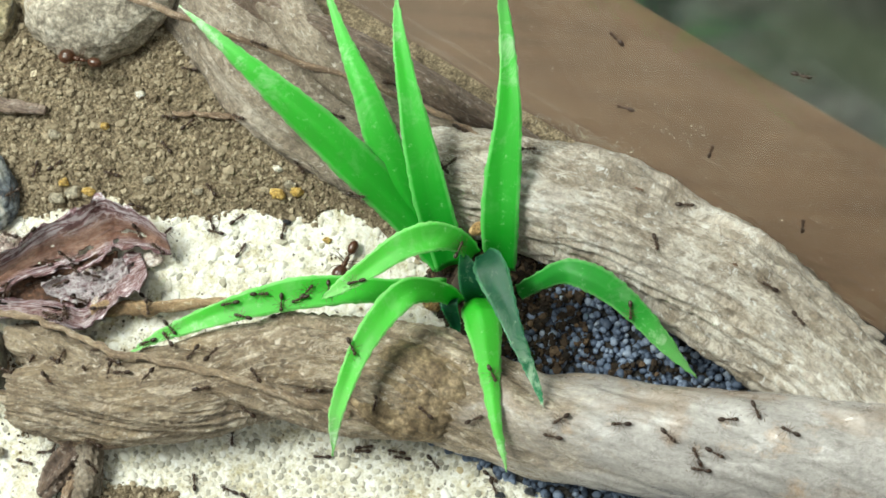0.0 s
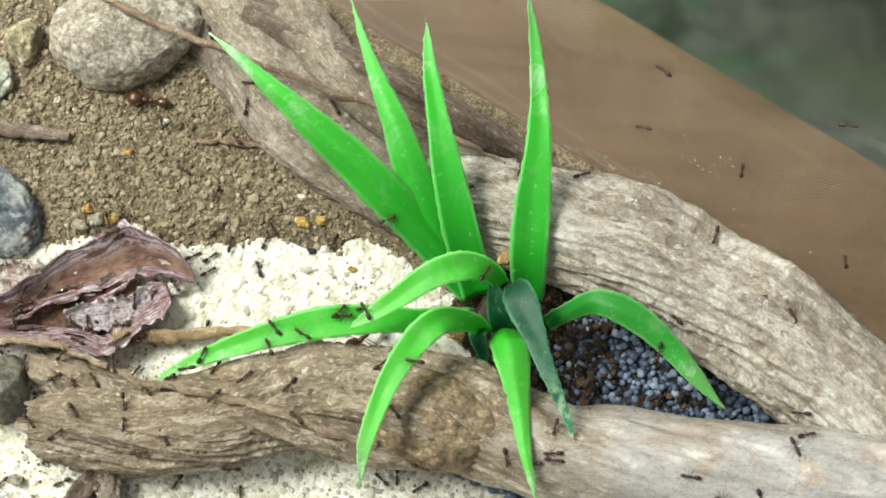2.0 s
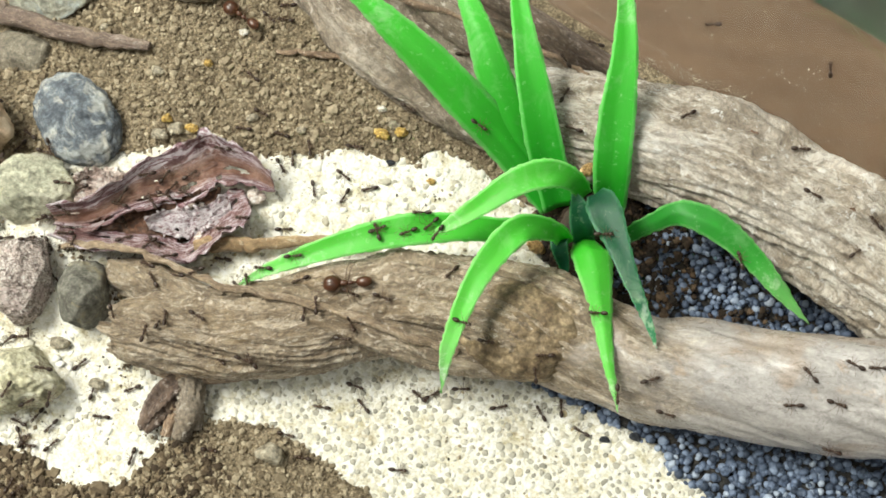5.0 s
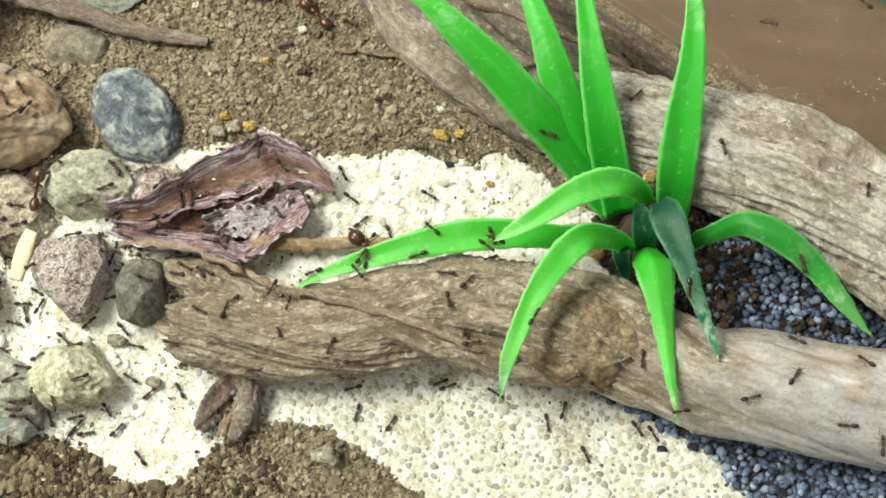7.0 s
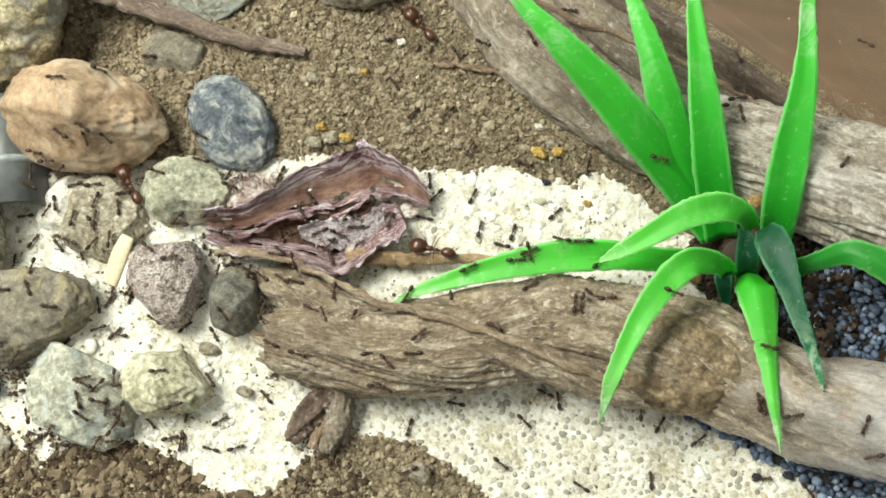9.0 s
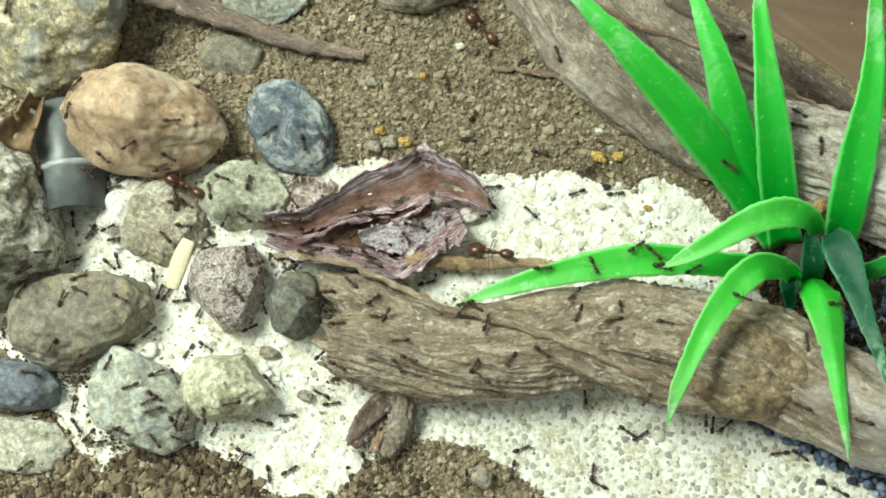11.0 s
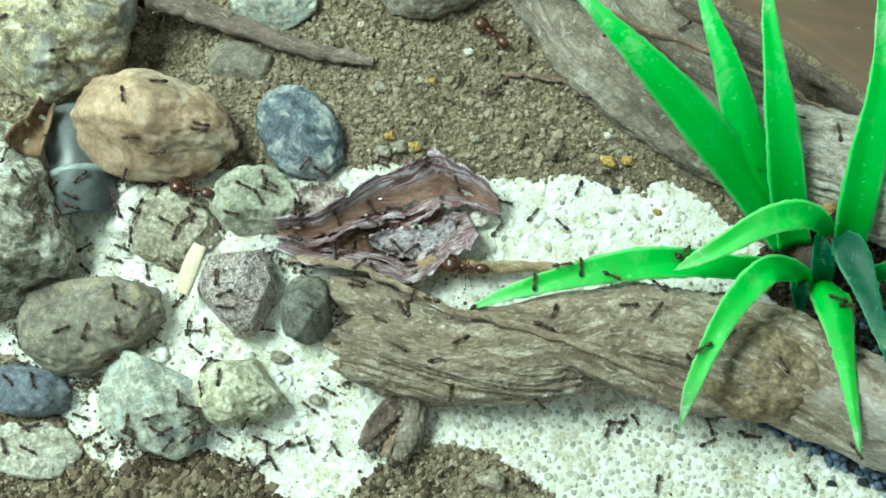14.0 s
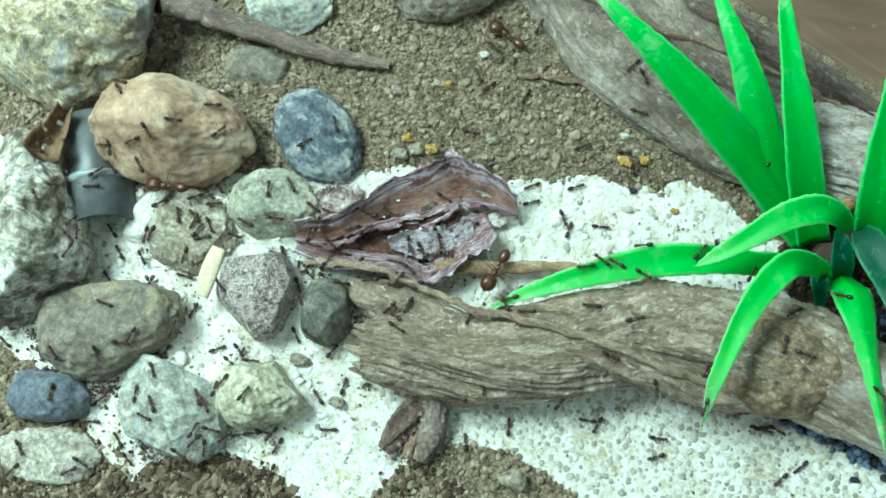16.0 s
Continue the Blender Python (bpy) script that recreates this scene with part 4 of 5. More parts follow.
def stone(x, y, z, rx, ry, rz, turn, mat, seed, label, rough, facet):
    """A stone: broad flats with worn edges, chips, pits and a fine tooth."""
    bm = lump(rx, ry, rz, seed, rough * 1.4, min(0.95, facet + 0.35), 6 if rx * ry > 40 else 5)
    for v in bm.verts:
        d = Vector((v.co.x / rx, v.co.y / ry, v.co.z / rz))
        p = v.co
        k = 0.035 * fbm(p.x * 0.3 + seed, p.y * 0.3, p.z * 0.3, 4)
        chip = noise.noise(Vector((p.x * 0.22 + seed, p.y * 0.22, p.z * 0.22 + 5)))
        k -= 0.10 * max(0, chip - 0.2)
        k += 0.16 / min(rx, ry) * noise.noise(Vector((p.x * 1.1, p.y * 1.1, p.z * 1.1 + seed)))
        pit = noise.noise(Vector((p.x * 0.75 + seed, p.y * 0.75, p.z * 0.75)))
        k -= 0.5 / min(rx, ry) * max(0, pit - 0.35)
        if seed == 12:
            k = 0.35 * k + tan_form(d)
        v.co = p * (1 + k)
    ob = tagged(part("stone", bm, mat), label, "stone", "stones round the feeding place")
    ob.matrix_basis = pose(x * MM, y * MM, z * MM, 0, 0, turn)
    return ob


YELLOW_ROCK = rocky("yellow_rock", (0.135, 0.125, 0.104), (0.4, 0.345, 0.212), (0.6, 0.555, 0.43), 0.2, 1.3, ((0.07, 0.068, 0.06), 0.6, 0.56), patch=0.7, grit=0.7, bump=0.28, tooth=0.8, stain=((0.3, 0.3, 0.28), 0.09, 0.52))
TAN_ROCK = rocky("tan_rock", (0.237, 0.157, 0.095), (0.380, 0.271, 0.176), (0.513, 0.389, 0.275), 0.1, 1.4, patch=0.4, grit=0.35, bump=0.08, stain=((0.45, 0.37, 0.27), 0.12, 0.54), tooth=0.3)
BLUE_ROCK = rocky("blue_rock", (0.05, 0.06, 0.076), (0.115, 0.133, 0.155), (0.28, 0.305, 0.315), 0.24, 1.8, ((0.5, 0.48, 0.42), 0.28, 0.58), patch=0.6, grit=0.45, bump=0.14, stain=((0.34, 0.35, 0.33), 0.2, 0.55))
GREEN_ROCK = rocky("green_rock", (0.227, 0.227, 0.171), (0.332, 0.332, 0.256), (0.437, 0.427, 0.322), 0.22, 2.2, ((0.361, 0.344, 0.172), 0.5, 0.64), patch=0.6, grit=0.45, bump=0.14, stain=((0.46, 0.44, 0.35), 0.16, 0.52))
PALE_ROCK = rocky("pale_rock", (0.25, 0.25, 0.21), (0.36, 0.36, 0.30), (0.48, 0.472, 0.39), 0.2, 2.0, ((0.361, 0.327, 0.224), 0.5, 0.66), patch=0.6, grit=0.45, bump=0.14, stain=((0.37, 0.41, 0.4), 0.14, 0.5))
PINK_ROCK = rocky("pink_granite", (0.3, 0.235, 0.21), (0.5, 0.43, 0.4), (0.7, 0.645, 0.61), 0.6, 2.6, ((0.1, 0.07, 0.06), 0.9, 0.53), bump=0.4, grime=0.2, stain=((0.62, 0.5, 0.47), 0.3, 0.56))
DARK_ROCK = rocky("dark_rock", (0.086, 0.0817, 0.0688), (0.146, 0.142, 0.12), (0.232, 0.224, 0.189), 0.25, 2.0, patch=0.6, grit=0.45, bump=0.14, stain=((0.24, 0.21, 0.13), 0.25, 0.57))
GREY_ROCK = rocky("grey_rock", (0.12, 0.106, 0.081), (0.185, 0.164, 0.127), (0.262, 0.236, 0.187), 0.18, 2.4, ((0.43, 0.396, 0.31), 0.4, 0.68), patch=0.6, grit=0.45, bump=0.14, stain=((0.29, 0.25, 0.14), 0.17, 0.57))
CREAM_ROCK = rocky("cream_rock", (0.3, 0.285, 0.19), (0.45, 0.43, 0.31), (0.57, 0.55, 0.43), 0.2, 1.8, patch=0.6, grit=0.45, bump=0.14, stain=((0.55, 0.54, 0.45), 0.15, 0.55))
WHITE_ROCK = rocky("white_rock", (0.13, 0.12, 0.085), (0.42, 0.4, 0.33), (0.68, 0.67, 0.61), 0.16, 1.8, ((0.1, 0.08, 0.05), 0.45, 0.53), patch=0.95, tone=(0.4, 0.6), grit=0.6)
BUFF_ROCK = rocky("buff_rock", (0.292, 0.267, 0.198), (0.430, 0.404, 0.331), (0.568, 0.550, 0.482), 0.2, 1.8, ((0.25, 0.2, 0.12), 0.4, 0.6), patch=0.6, grit=0.5)
SLATE_ROCK = rocky("slate_rock", (0.0774, 0.086, 0.107), (0.129, 0.142, 0.168), (0.189, 0.202, 0.224), 0.25, 2.0, patch=0.6, grit=0.45, bump=0.14, stain=((0.25, 0.26, 0.26), 0.25, 0.57))
SAND_ROCK = rocky("sandstone", (0.21, 0.18, 0.125), (0.34, 0.305, 0.235), (0.47, 0.435, 0.35), 0.22, 1.8, ((0.16, 0.11, 0.06), 0.4, 0.6), patch=0.7, grit=0.6, stain=((0.42, 0.33, 0.22), 0.14, 0.58))
BACK_ROCK = rocky("back_rock", (0.2, 0.175, 0.14), (0.34, 0.305, 0.25), (0.5, 0.465, 0.4), 0.2, 1.6, ((0.12, 0.1, 0.08), 0.6, 0.6), patch=0.7, grit=0.7, bump=0.3, stain=((0.3, 0.21, 0.12), 0.08, 0.6), tooth=0.7)
AMBER = rocky("amber_grit", (0.36, 0.22, 0.05), (0.5, 0.34, 0.1), (0.6, 0.46, 0.2), 0.6, 2.0, rough=0.35)
CHALK = rocky("white_chip", (0.6, 0.56, 0.48), (0.76, 0.73, 0.66), (0.85, 0.83, 0.78), 0.6, 2.0)
INK = rocky("black_grit", (0.02, 0.022, 0.028), (0.035, 0.04, 0.05), (0.07, 0.075, 0.09), 0.8, 2.0, rough=0.5)

ROCKS = {"YELLOW_ROCK": YELLOW_ROCK, "TAN_ROCK": TAN_ROCK, "BLUE_ROCK": BLUE_ROCK, "GREEN_ROCK": GREEN_ROCK, "SAND_ROCK": SAND_ROCK, "PINK_ROCK": PINK_ROCK, "DARK_ROCK": DARK_ROCK, "GREY_ROCK": GREY_ROCK, "BACK_ROCK": BACK_ROCK, "PALE_ROCK": PALE_ROCK, "CREAM_ROCK": CREAM_ROCK, "SLATE_ROCK": SLATE_ROCK, "BUFF_ROCK": BUFF_ROCK, "WHITE_ROCK": WHITE_ROCK, "CHALK": CHALK}
for sx, sy, sz, rx, ry, rz, turn, rock, seed, label, rough, facet in STONES:
    stone(sx, sy, sz, rx, ry, rz, turn, ROCKS[rock], seed, label, rough, facet)

VIAL = plain("smoked_plastic", (0.17, 0.182, 0.178), 0.4, 0.4, 0.3, 0.3)
VIAL.node_tree.nodes["Principled BSDF"].inputs["Transmission Weight"].default_value = 0.45
VIAL_RING = plain("pale_plastic", (0.26, 0.28, 0.275), 0.35, 0.5, 0.2, 0.4)
vial = thing("plastic_vial", -122, 69.5, 3.0, "grey translucent plastic vial wedged between stones", "vial")
vial.matrix_basis = pose(-0.1212, 0.0712, 0.0020, 86, 0, 20)


def turned(profile, seg=40):
    """A turned body from rows of radius, height."""
    bm = bmesh.new()
    rings = [[bm.verts.new((r * math.cos(2 * math.pi * k / seg), r * math.sin(2 * math.pi * k / seg), h)) for k in range(seg)] for r, h in profile]
    for a, b in zip(rings, rings[1:]):
        for k in range(seg):
            bm.faces.new((a[k], a[(k + 1) % seg], b[(k + 1) % seg], b[k]))
    bmesh.ops.recalc_face_normals(bm, faces=bm.faces)
    return bm


part("tube", turned([(0.1, -13), (5.0, -13), (6.2, -12), (6.2, 8.0), (5.6, 8.2), (5.5, -11), (0.1, -11.4)]), VIAL, vial)
part("ring", turned([(6.1, -0.7), (6.55, -0.45), (6.6, 0.4), (6.1, 0.7)]), VIAL_RING, vial, "pale raised ring round the vial")

CHIP = plain("pale_wood", (0.62, 0.54, 0.37), 0.7, 0.3, 0.12, 1.2)
chip = part("wood_chip", tube([(-0.7, -4.4, 0, 1.25, 0.6), (-0.2, -1.5, 0.3, 1.6, 0.75), (0.3, 1.6, 0.3, 1.55, 0.75), (0.8, 4.2, 0.0, 1.25, 0.55)], 30, 14, 0.12, 0.2, 0, 61.0), CHIP)
chip.matrix_basis = pose(-0.0966, 0.0580, 0.0062, 10, -14, -4)
tagged(chip, "pale straw-coloured wood chip leaning on a stone", "wood chip")
SCRAP = plain("dry_leaf", (0.17, 0.11, 0.06), 0.7, 0.3, 0.35, 0.6)
bm = bmesh.new()
g = [[bm.verts.new((-5 + i * 0.7, (-3 + j * 0.6) * (1.1 - 0.05 * i), 1.2 * math.sin(i * 0.5) + 0.12 * (j - 5) ** 2 + 0.5 * fbm(i * 0.4, j * 0.4, 2))) for j in range(11)] for i in range(15)]
for i in range(14):
    for j in range(10):
        if fbm(i * 0.5, j * 0.5, 7) < 0.45:
            bm.faces.new((g[i][j], g[i + 1][j], g[i + 1][j + 1], g[i][j + 1]))
bmesh.ops.delete(bm, geom=[v for v in bm.verts if not v.link_faces], context="VERTS")
bmesh.ops.solidify(bm, geom=bm.faces[:], thickness=0.25)
scrap = tagged(part("leaf_scrap", bm, SCRAP), "curled brown scrap of dead leaf among stones", "dead leaf")
scrap.matrix_basis = pose(-0.1288, 0.0772, 0.0085, 18, 12, 82)

SMALL = [(-68.3, 88.2, 1.1, 0), (-69.2, 85.2, 1.5, 3), (-63.5, 87.0, 1.2, 0), (-66.2, 86.6, 1.5, 3), (-29.6, 89.4, 1.4, 0), (-26.2, 90.0, 1.3, 0), (-27.8, 91.2, 1.2, 3), (-57.2, 106.0, 1.0, 1), (-30.3, 94.0, 0.9, 1), (-83.0, 104.5, 0.9, 3), (-62.7, 99.3, 1.0, 0), (-27.6, 84.6, 0.75, 2), (-20, 82.0, 0.8, 0), (-71.5, 97.0, 1.3, 3), (-44, 88.6, 0.9, 3), (-53, 90, 1.1, 3), (19, 42, 0.9, 2), (14, 41, 0.8, 2), (-40.5, 32.2, 2.5, 3), (-79.8, 46.2, 1.6, 3), (-72, 40, 1.4, 3)]
for k, (x, y, r, kind) in enumerate(SMALL):
    b = lump(r * 1.05, r * 0.8, r * 0.7, 300 + k, 0.45, 0.9, 3, 1.3)
    ob = part("pebble", b, (AMBER, CHALK, INK, SAND_ROCK)[kind])
    ob.location = (x * MM, y * MM, (max(soil_z(x, y), plaster_z(x, y)) + r * 0.45) * MM)
    tagged(ob, ("amber yellow translucent pebble", "white chip lying on the soil", "black rounded pebble on the grit", "small buff pebble on the ground")[kind], "pebble", "scattered pebbles")


# ---- the peel ----
def ribbon(rows, z_out, z_in, dip, mat, name, parent, seed, torn=True):
    """A shrivelled strip between an outer and an inner edge, ribbed along its length."""
    n, m = 70, 26
    c = spline(rows, n)
    bm = bmesh.new()
    uv = bm.loops.layers.uv.new("skin")
    grids = []
    for low in (0, 1):
        grid = []
        for i in range(n + 1):
            row = []
            for j in range(m + 1):
                s = j / m
                x, y = c[i][0] * (1 - s) + c[i][2] * s, c[i][1] * (1 - s) + c[i][3] * s
                if s in (0, 1):
                    x += 1.2 * fbm(i * 0.19, seed, s, 4)
                    y += 1.2 * fbm(i * 0.19, seed + 4, s, 4)
                z = z_out * (1 - s) + z_in * s - dip * math.sin(math.pi * s) * (0.6 + 0.4 * math.sin(i * 0.1 + seed))
                z += 1.4 * fbm(x * 0.13, y * 0.13, seed, 2) + 0.3 * noise.noise(Vector((i * 0.09, s * 7 + 0.8 * math.sin(i * 0.09), seed))) + 0.25 * fbm(x * 0.5, y * 0.5, seed + 2, 2)
                z += 1.3 * math.exp(-9 * s) * (1 + fbm(i * 0.12, seed, 3.0, 2)) + 0.8 * math.exp(-10 * (1 - s)) * fbm(i * 0.2, seed, 7.0, 2)
                z += 0.45 * abs(noise.noise(Vector((x * 0.45, y * 0.45, seed + 5)))) + 0.14 * noise.noise(Vector((i * 0.16, s * 19, seed)))
                row.append(bm.verts.new((x, y, max(z, plaster_z(x, y) + 0.2) - 0.45 * low)))
            grid.append(row)
        grids.append(grid)
    for grid in grids:
        for i in range(n):
            for j in range(m):
                if fbm(i * 0.13, j * 0.2, seed + 20, 2) > (0.75 - 0.5 * j / m if torn else 9):
                    continue
                f = bm.faces.new((grid[i][j], grid[i][j + 1], grid[i + 1][j + 1], grid[i + 1][j]))
                for lp, (a, b) in zip(f.loops, ((i, j), (i, j + 1), (i + 1, j + 1), (i + 1, j))):
                    lp[uv].uv = (a * 0.6 + seed * 9, b / m)
    rim = [(i, 0) for i in range(n + 1)] + [(n, j) for j in range(1, m + 1)] + [(i, m) for i in range(n - 1, -1, -1)] + [(0, j) for j in range(m - 1, 0, -1)]
    for a, b in zip(rim, rim[1:] + rim[:1]):
        if not (grids[0][a[0]][a[1]].link_faces and grids[0][b[0]][b[1]].link_faces):
            continue
        bm.faces.new((grids[0][a[0]][a[1]], grids[0][b[0]][b[1]], grids[1][b[0]][b[1]], grids[1][a[0]][a[1]]))
    bmesh.ops.delete(bm, geom=[v for v in bm.verts if not v.link_faces], context="VERTS")
    bmesh.ops.recalc_face_normals(bm, faces=bm.faces)
    return part(name, bm, mat, parent)


peel = thing("dried_peel", 0, 0, 0, "shrivelled purple-brown piece of dried fruit skin, torn open", "fruit peel")
PALE_SKIN = rocky("pale_dried_pulp", (0.3, 0.2, 0.17), (0.48, 0.39, 0.36), (0.66, 0.6, 0.57), 0.4, 2.0, rough=0.5, bump=0.4)
UP = [(-84.5, 68.6, -83.8, 66.0), (-77.6, 70.6, -76.8, 66.0), (-72.8, 74.6, -72.0, 69.0), (-68.4, 78.8, -66.4, 71.6), (-63.6, 81.6, -61.2, 72.4), (-59.6, 84.4, -57.6, 74.8), (-55.7, 83.6, -56.0, 76.6), (-50.9, 81.8, -51.2, 77.0), (-47.1, 78.8, -46.4, 76.0)]
LOW = [(-83.6, 63.6, -83.8, 66.4), (-76.0, 62.0, -76.7, 66.0), (-70.4, 62.6, -71.3, 66.6), (-64.8, 62.4, -64.6, 66.4), (-59.4, 61.4, -61.1, 65.8), (-56.5, 64.0, -59.4, 68.0), (-53.7, 67.0, -57.2, 72.4), (-50.6, 69.0, -55.6, 75.4), (-49.2, 71.6, -52.4, 76.6)]
ribbon(UP, 5.6, 3.4, 3.8, PEEL, "upper_fold", peel, 3.0)
ribbon(LOW, 4.4, 1.8, 0.8, PEEL_WEBBED, "lower_fold", peel, 8.0)
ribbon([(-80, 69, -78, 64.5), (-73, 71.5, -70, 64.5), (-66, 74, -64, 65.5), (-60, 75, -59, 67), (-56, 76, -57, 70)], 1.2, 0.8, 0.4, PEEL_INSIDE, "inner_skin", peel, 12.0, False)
ribbon([(-68.0, 68.6, -67.4, 67.6), (-65.0, 70.6, -64.6, 66.8), (-62.0, 71.4, -61.6, 66.4), (-59.6, 71.6, -58.6, 67.4), (-57.0, 73.0, -55.6, 69.2), (-54.6, 75.0, -52.8, 71.0)], 2.6, 2.2, -0.8, PEEL_PALE, "torn_flap", peel, 17.0)
ribbon([(-82.6, 74.6, -80.8, 69.8), (-80.0, 76.4, -78.2, 70.6), (-77.2, 76.8, -75.6, 71.8), (-74.6, 75.8, -73.6, 72.4)], 2.6, 2.4, 0.6, PALE_SKIN, "pale_flap", peel, 23.0)

for k, (x, y, z, r) in enumerate([(-80.0, 73.0, 1.2, 3.0), (-76.4, 76.6, 0.7, 1.7), (-81.5, 70.4, 1.0, 1.9), (-62.2, 70.2, 1.7, 1.7), (-59.8, 72.4, 1.4, 1.3), (-58.2, 67.4, 2.0, 1.4), (-52.6, 72.0, 0.9, 1.9), (-50.2, 75.6, 0.8, 1.5)]):
    b = lump(r * 1.25, r * 0.9, r * 0.42, 200 + k, 0.6, 0.4, 4, 2.0)
    bmesh.ops.translate(b, vec=(x, y, z), verts=b.verts)
    part("pulp_scrap", b, FLESH, peel, "pale crumbly pulp")

# Added mound in a dark colour that stands in for the crown's shade.
mound = lump(7.5, 6.5, 5.0, 401, 0.35, 0.2, 4, 1.6)
bmesh.ops.translate(mound, vec=(7.5, 76.5, 0.5), verts=mound.verts)
tagged(part("soil_mound", mound, DARK_SOIL), "dark soil mound added to fill the shaded crown round the plant base", "soil")
# ---- loose grains ----
rng = np.random.default_rng(7)


def sown(count, x0, x1, y0, y1, keep, height):
    out = []
    for x, y in zip(rng.uniform(x0, x1, count), rng.uniform(y0, y1, count)):
        if y < wall_y(x) - (8 if x > -34 else 0.5) and keep(x, y):
            out.append((x, y, height(x, y)))
    return out


p = sown(42000, -160, 20, 10, 135, lambda x, y: soil_depth(x, y) > -0.6 - 1.5 * rng.random() ** 3, lambda x, y: soil_z(x, y) + rng.uniform(-0.15, 0.3))
scatter("soil_crumbs", p, 0.2 + 0.5 * rng.random(len(p)) ** 2.6, SOIL_GRAIN, "loose brown soil crumbs of mixed size", "soil", 1, 0.85, 0.32, False, seed=2)
p = sown(1100, -160, 20, 10, 135, lambda x, y: soil_depth(x, y) > 0.5, lambda x, y: soil_z(x, y) + 0.2)
scatter("soil_clods", p, 0.45 + 0.55 * rng.random(len(p)) ** 2.5, SOIL_GRAIN, "larger brown clods of soil", "soil", 2, 0.8, 0.3, False, seed=3)
on_bed = lambda x, y: soil_depth(x, y) < 0.3 and gravel_depth(x, y) < 1.0
sandy = lambda x, y: y < 50 and x > -58
def set_in(rows, sizes, share):
    """Sinks grains by a share of their size."""
    return [(x, y, z - share * r) for (x, y, z), r in zip(rows, sizes)]


p = sown(15000, -140, 40, 10, 92, lambda x, y: on_bed(x, y) and rng.random() < (0.22 if sandy(x, y) else 0.45), plaster_z)
r = 0.25 + 0.9 * rng.random(len(p)) ** 2
scatter("white_grit", set_in(p, r, 0.36), r, WHITE_GRAIN, "cream white grit on the plaster", "grit", 2, 0.55, 0.3, seed=4)
TAKEN = {}


def apart(x, y, gap=1.05):
    """Whether no grain has been laid within the gap, which it then takes."""
    i, j = int(x // gap), int(y // gap)
    for a in (i - 1, i, i + 1):
        for b in (j - 1, j, j + 1):
            if any(math.hypot(x - u, y - w) < gap for u, w in TAKEN.get((a, b), ())):
                return False
    TAKEN.setdefault((i, j), []).append((x, y))
    return True


p = sown(60000, -140, 40, 10, 92, lambda x, y: on_bed(x, y) and rng.random() < (0.5 if sandy(x, y) else 0.014) and apart(x, y), plaster_z)
r = 0.3 + 0.42 * rng.random(len(p)) ** 1.1
scatter("sand_grains", set_in(p, r, 0.08), r, GREY_GRAIN, "rounded grey sand grains set in the plaster", "sand", 2, 0.24, 0.24, seed=5)
p = sown(7000, -140, 40, 10, 92, lambda x, y: on_bed(x, y) and rng.random() < (0.1 if sandy(x, y) else 0.22), plaster_z)
scatter("dark_grit", p, 0.09 + 0.22 * rng.random(len(p)) ** 3, PIN_GRAIN, "tiny dark grains and pinholes in the plaster", "grit", 1, 0.5, 0.2, seed=12)
p = sown(5000, -140, 40, 10, 92, lambda x, y: on_bed(x, y) and fbm(x * 0.09, y * 0.09, 4.4, 3) + (0.35 if x < -84 else 0) > 0.1 + 0.5 * rng.random(), lambda x, y: plaster_z(x, y) + 0.1)
scatter("dirt_specks", p, 0.1 + 0.3 * rng.random(len(p)) ** 3, SOIL_GRAIN, "brown specks of dirt on the white plaster", "soil", 1, 0.8, 0.3, False, seed=8)
p = sown(2600, -140, -74, 14, 80, lambda x, y: on_bed(x, y) and fbm(x * 0.16, y * 0.16, 6.1, 3) > 0.15 + 0.45 * rng.random(), lambda x, y: plaster_z(x, y) + 0.15)
scatter("stone_dirt", p, 0.1 + 0.32 * rng.random(len(p)) ** 3, SOIL_GRAIN, "brown dirt and crumbs between the stones", "soil", 1, 0.8, 0.35, False, seed=15)
DEBRIS = grain_material("ant_debris", [(0.0, (0.05, 0.03, 0.017)), (0.6, (0.12, 0.08, 0.045)), (1.0, (0.26, 0.18, 0.1))], 0.8)
p = sown(700, -140, -62, 14, 76, lambda x, y: on_bed(x, y) and fbm(x * 0.2, y * 0.2, 2.6, 3) > 0.2 + 0.35 * rng.random(), lambda x, y: plaster_z(x, y) + 0.2)
scatter("dark_debris", p, 0.08 + 0.25 * rng.random(len(p)) ** 3, DEBRIS, "dark brown debris carried in by the ants", "soil", 1, 0.7, 0.4, False, seed=16)
LUMP_GRAIN = grain_material("soil_lump", [(0.0, (0.06, 0.042, 0.025)), (1.0, (0.2, 0.155, 0.1))], 0.95)
p = [(x, y, soil_z(x, y) + 0.3) for x, y in zip(rng.normal(-100, 16, 150), rng.normal(23, 3.5, 150)) if soil_depth(x, y) > -2.5]
scatter("soil_lumps", p, 0.6 + 0.9 * rng.random(len(p)) ** 2, LUMP_GRAIN, "rough brown lumps of soil at the plaster's edge", "soil", 2, 0.75, 0.32, False, seed=17)
DAMP = grain_material("damp_soil_grains", [(0.0, (0.03, 0.02, 0.012)), (0.5, (0.085, 0.06, 0.036)), (1.0, (0.19, 0.145, 0.09))], 0.9)
p = sown(9000, -145, -45, 8, 36, lambda x, y: soil_depth(x, y) > -1.5 * rng.random() and fbm(x * 0.1, y * 0.1, 3.7, 3) > -0.35 + 0.5 * rng.random(), lambda x, y: soil_z(x, y) + 0.25)
scatter("damp_crumbs", p, 0.2 + 0.6 * rng.random(len(p)) ** 2.2, DAMP, "darker damp crumbs over the soil", "soil", 1, 0.8, 0.35, False, seed=18)
p = []
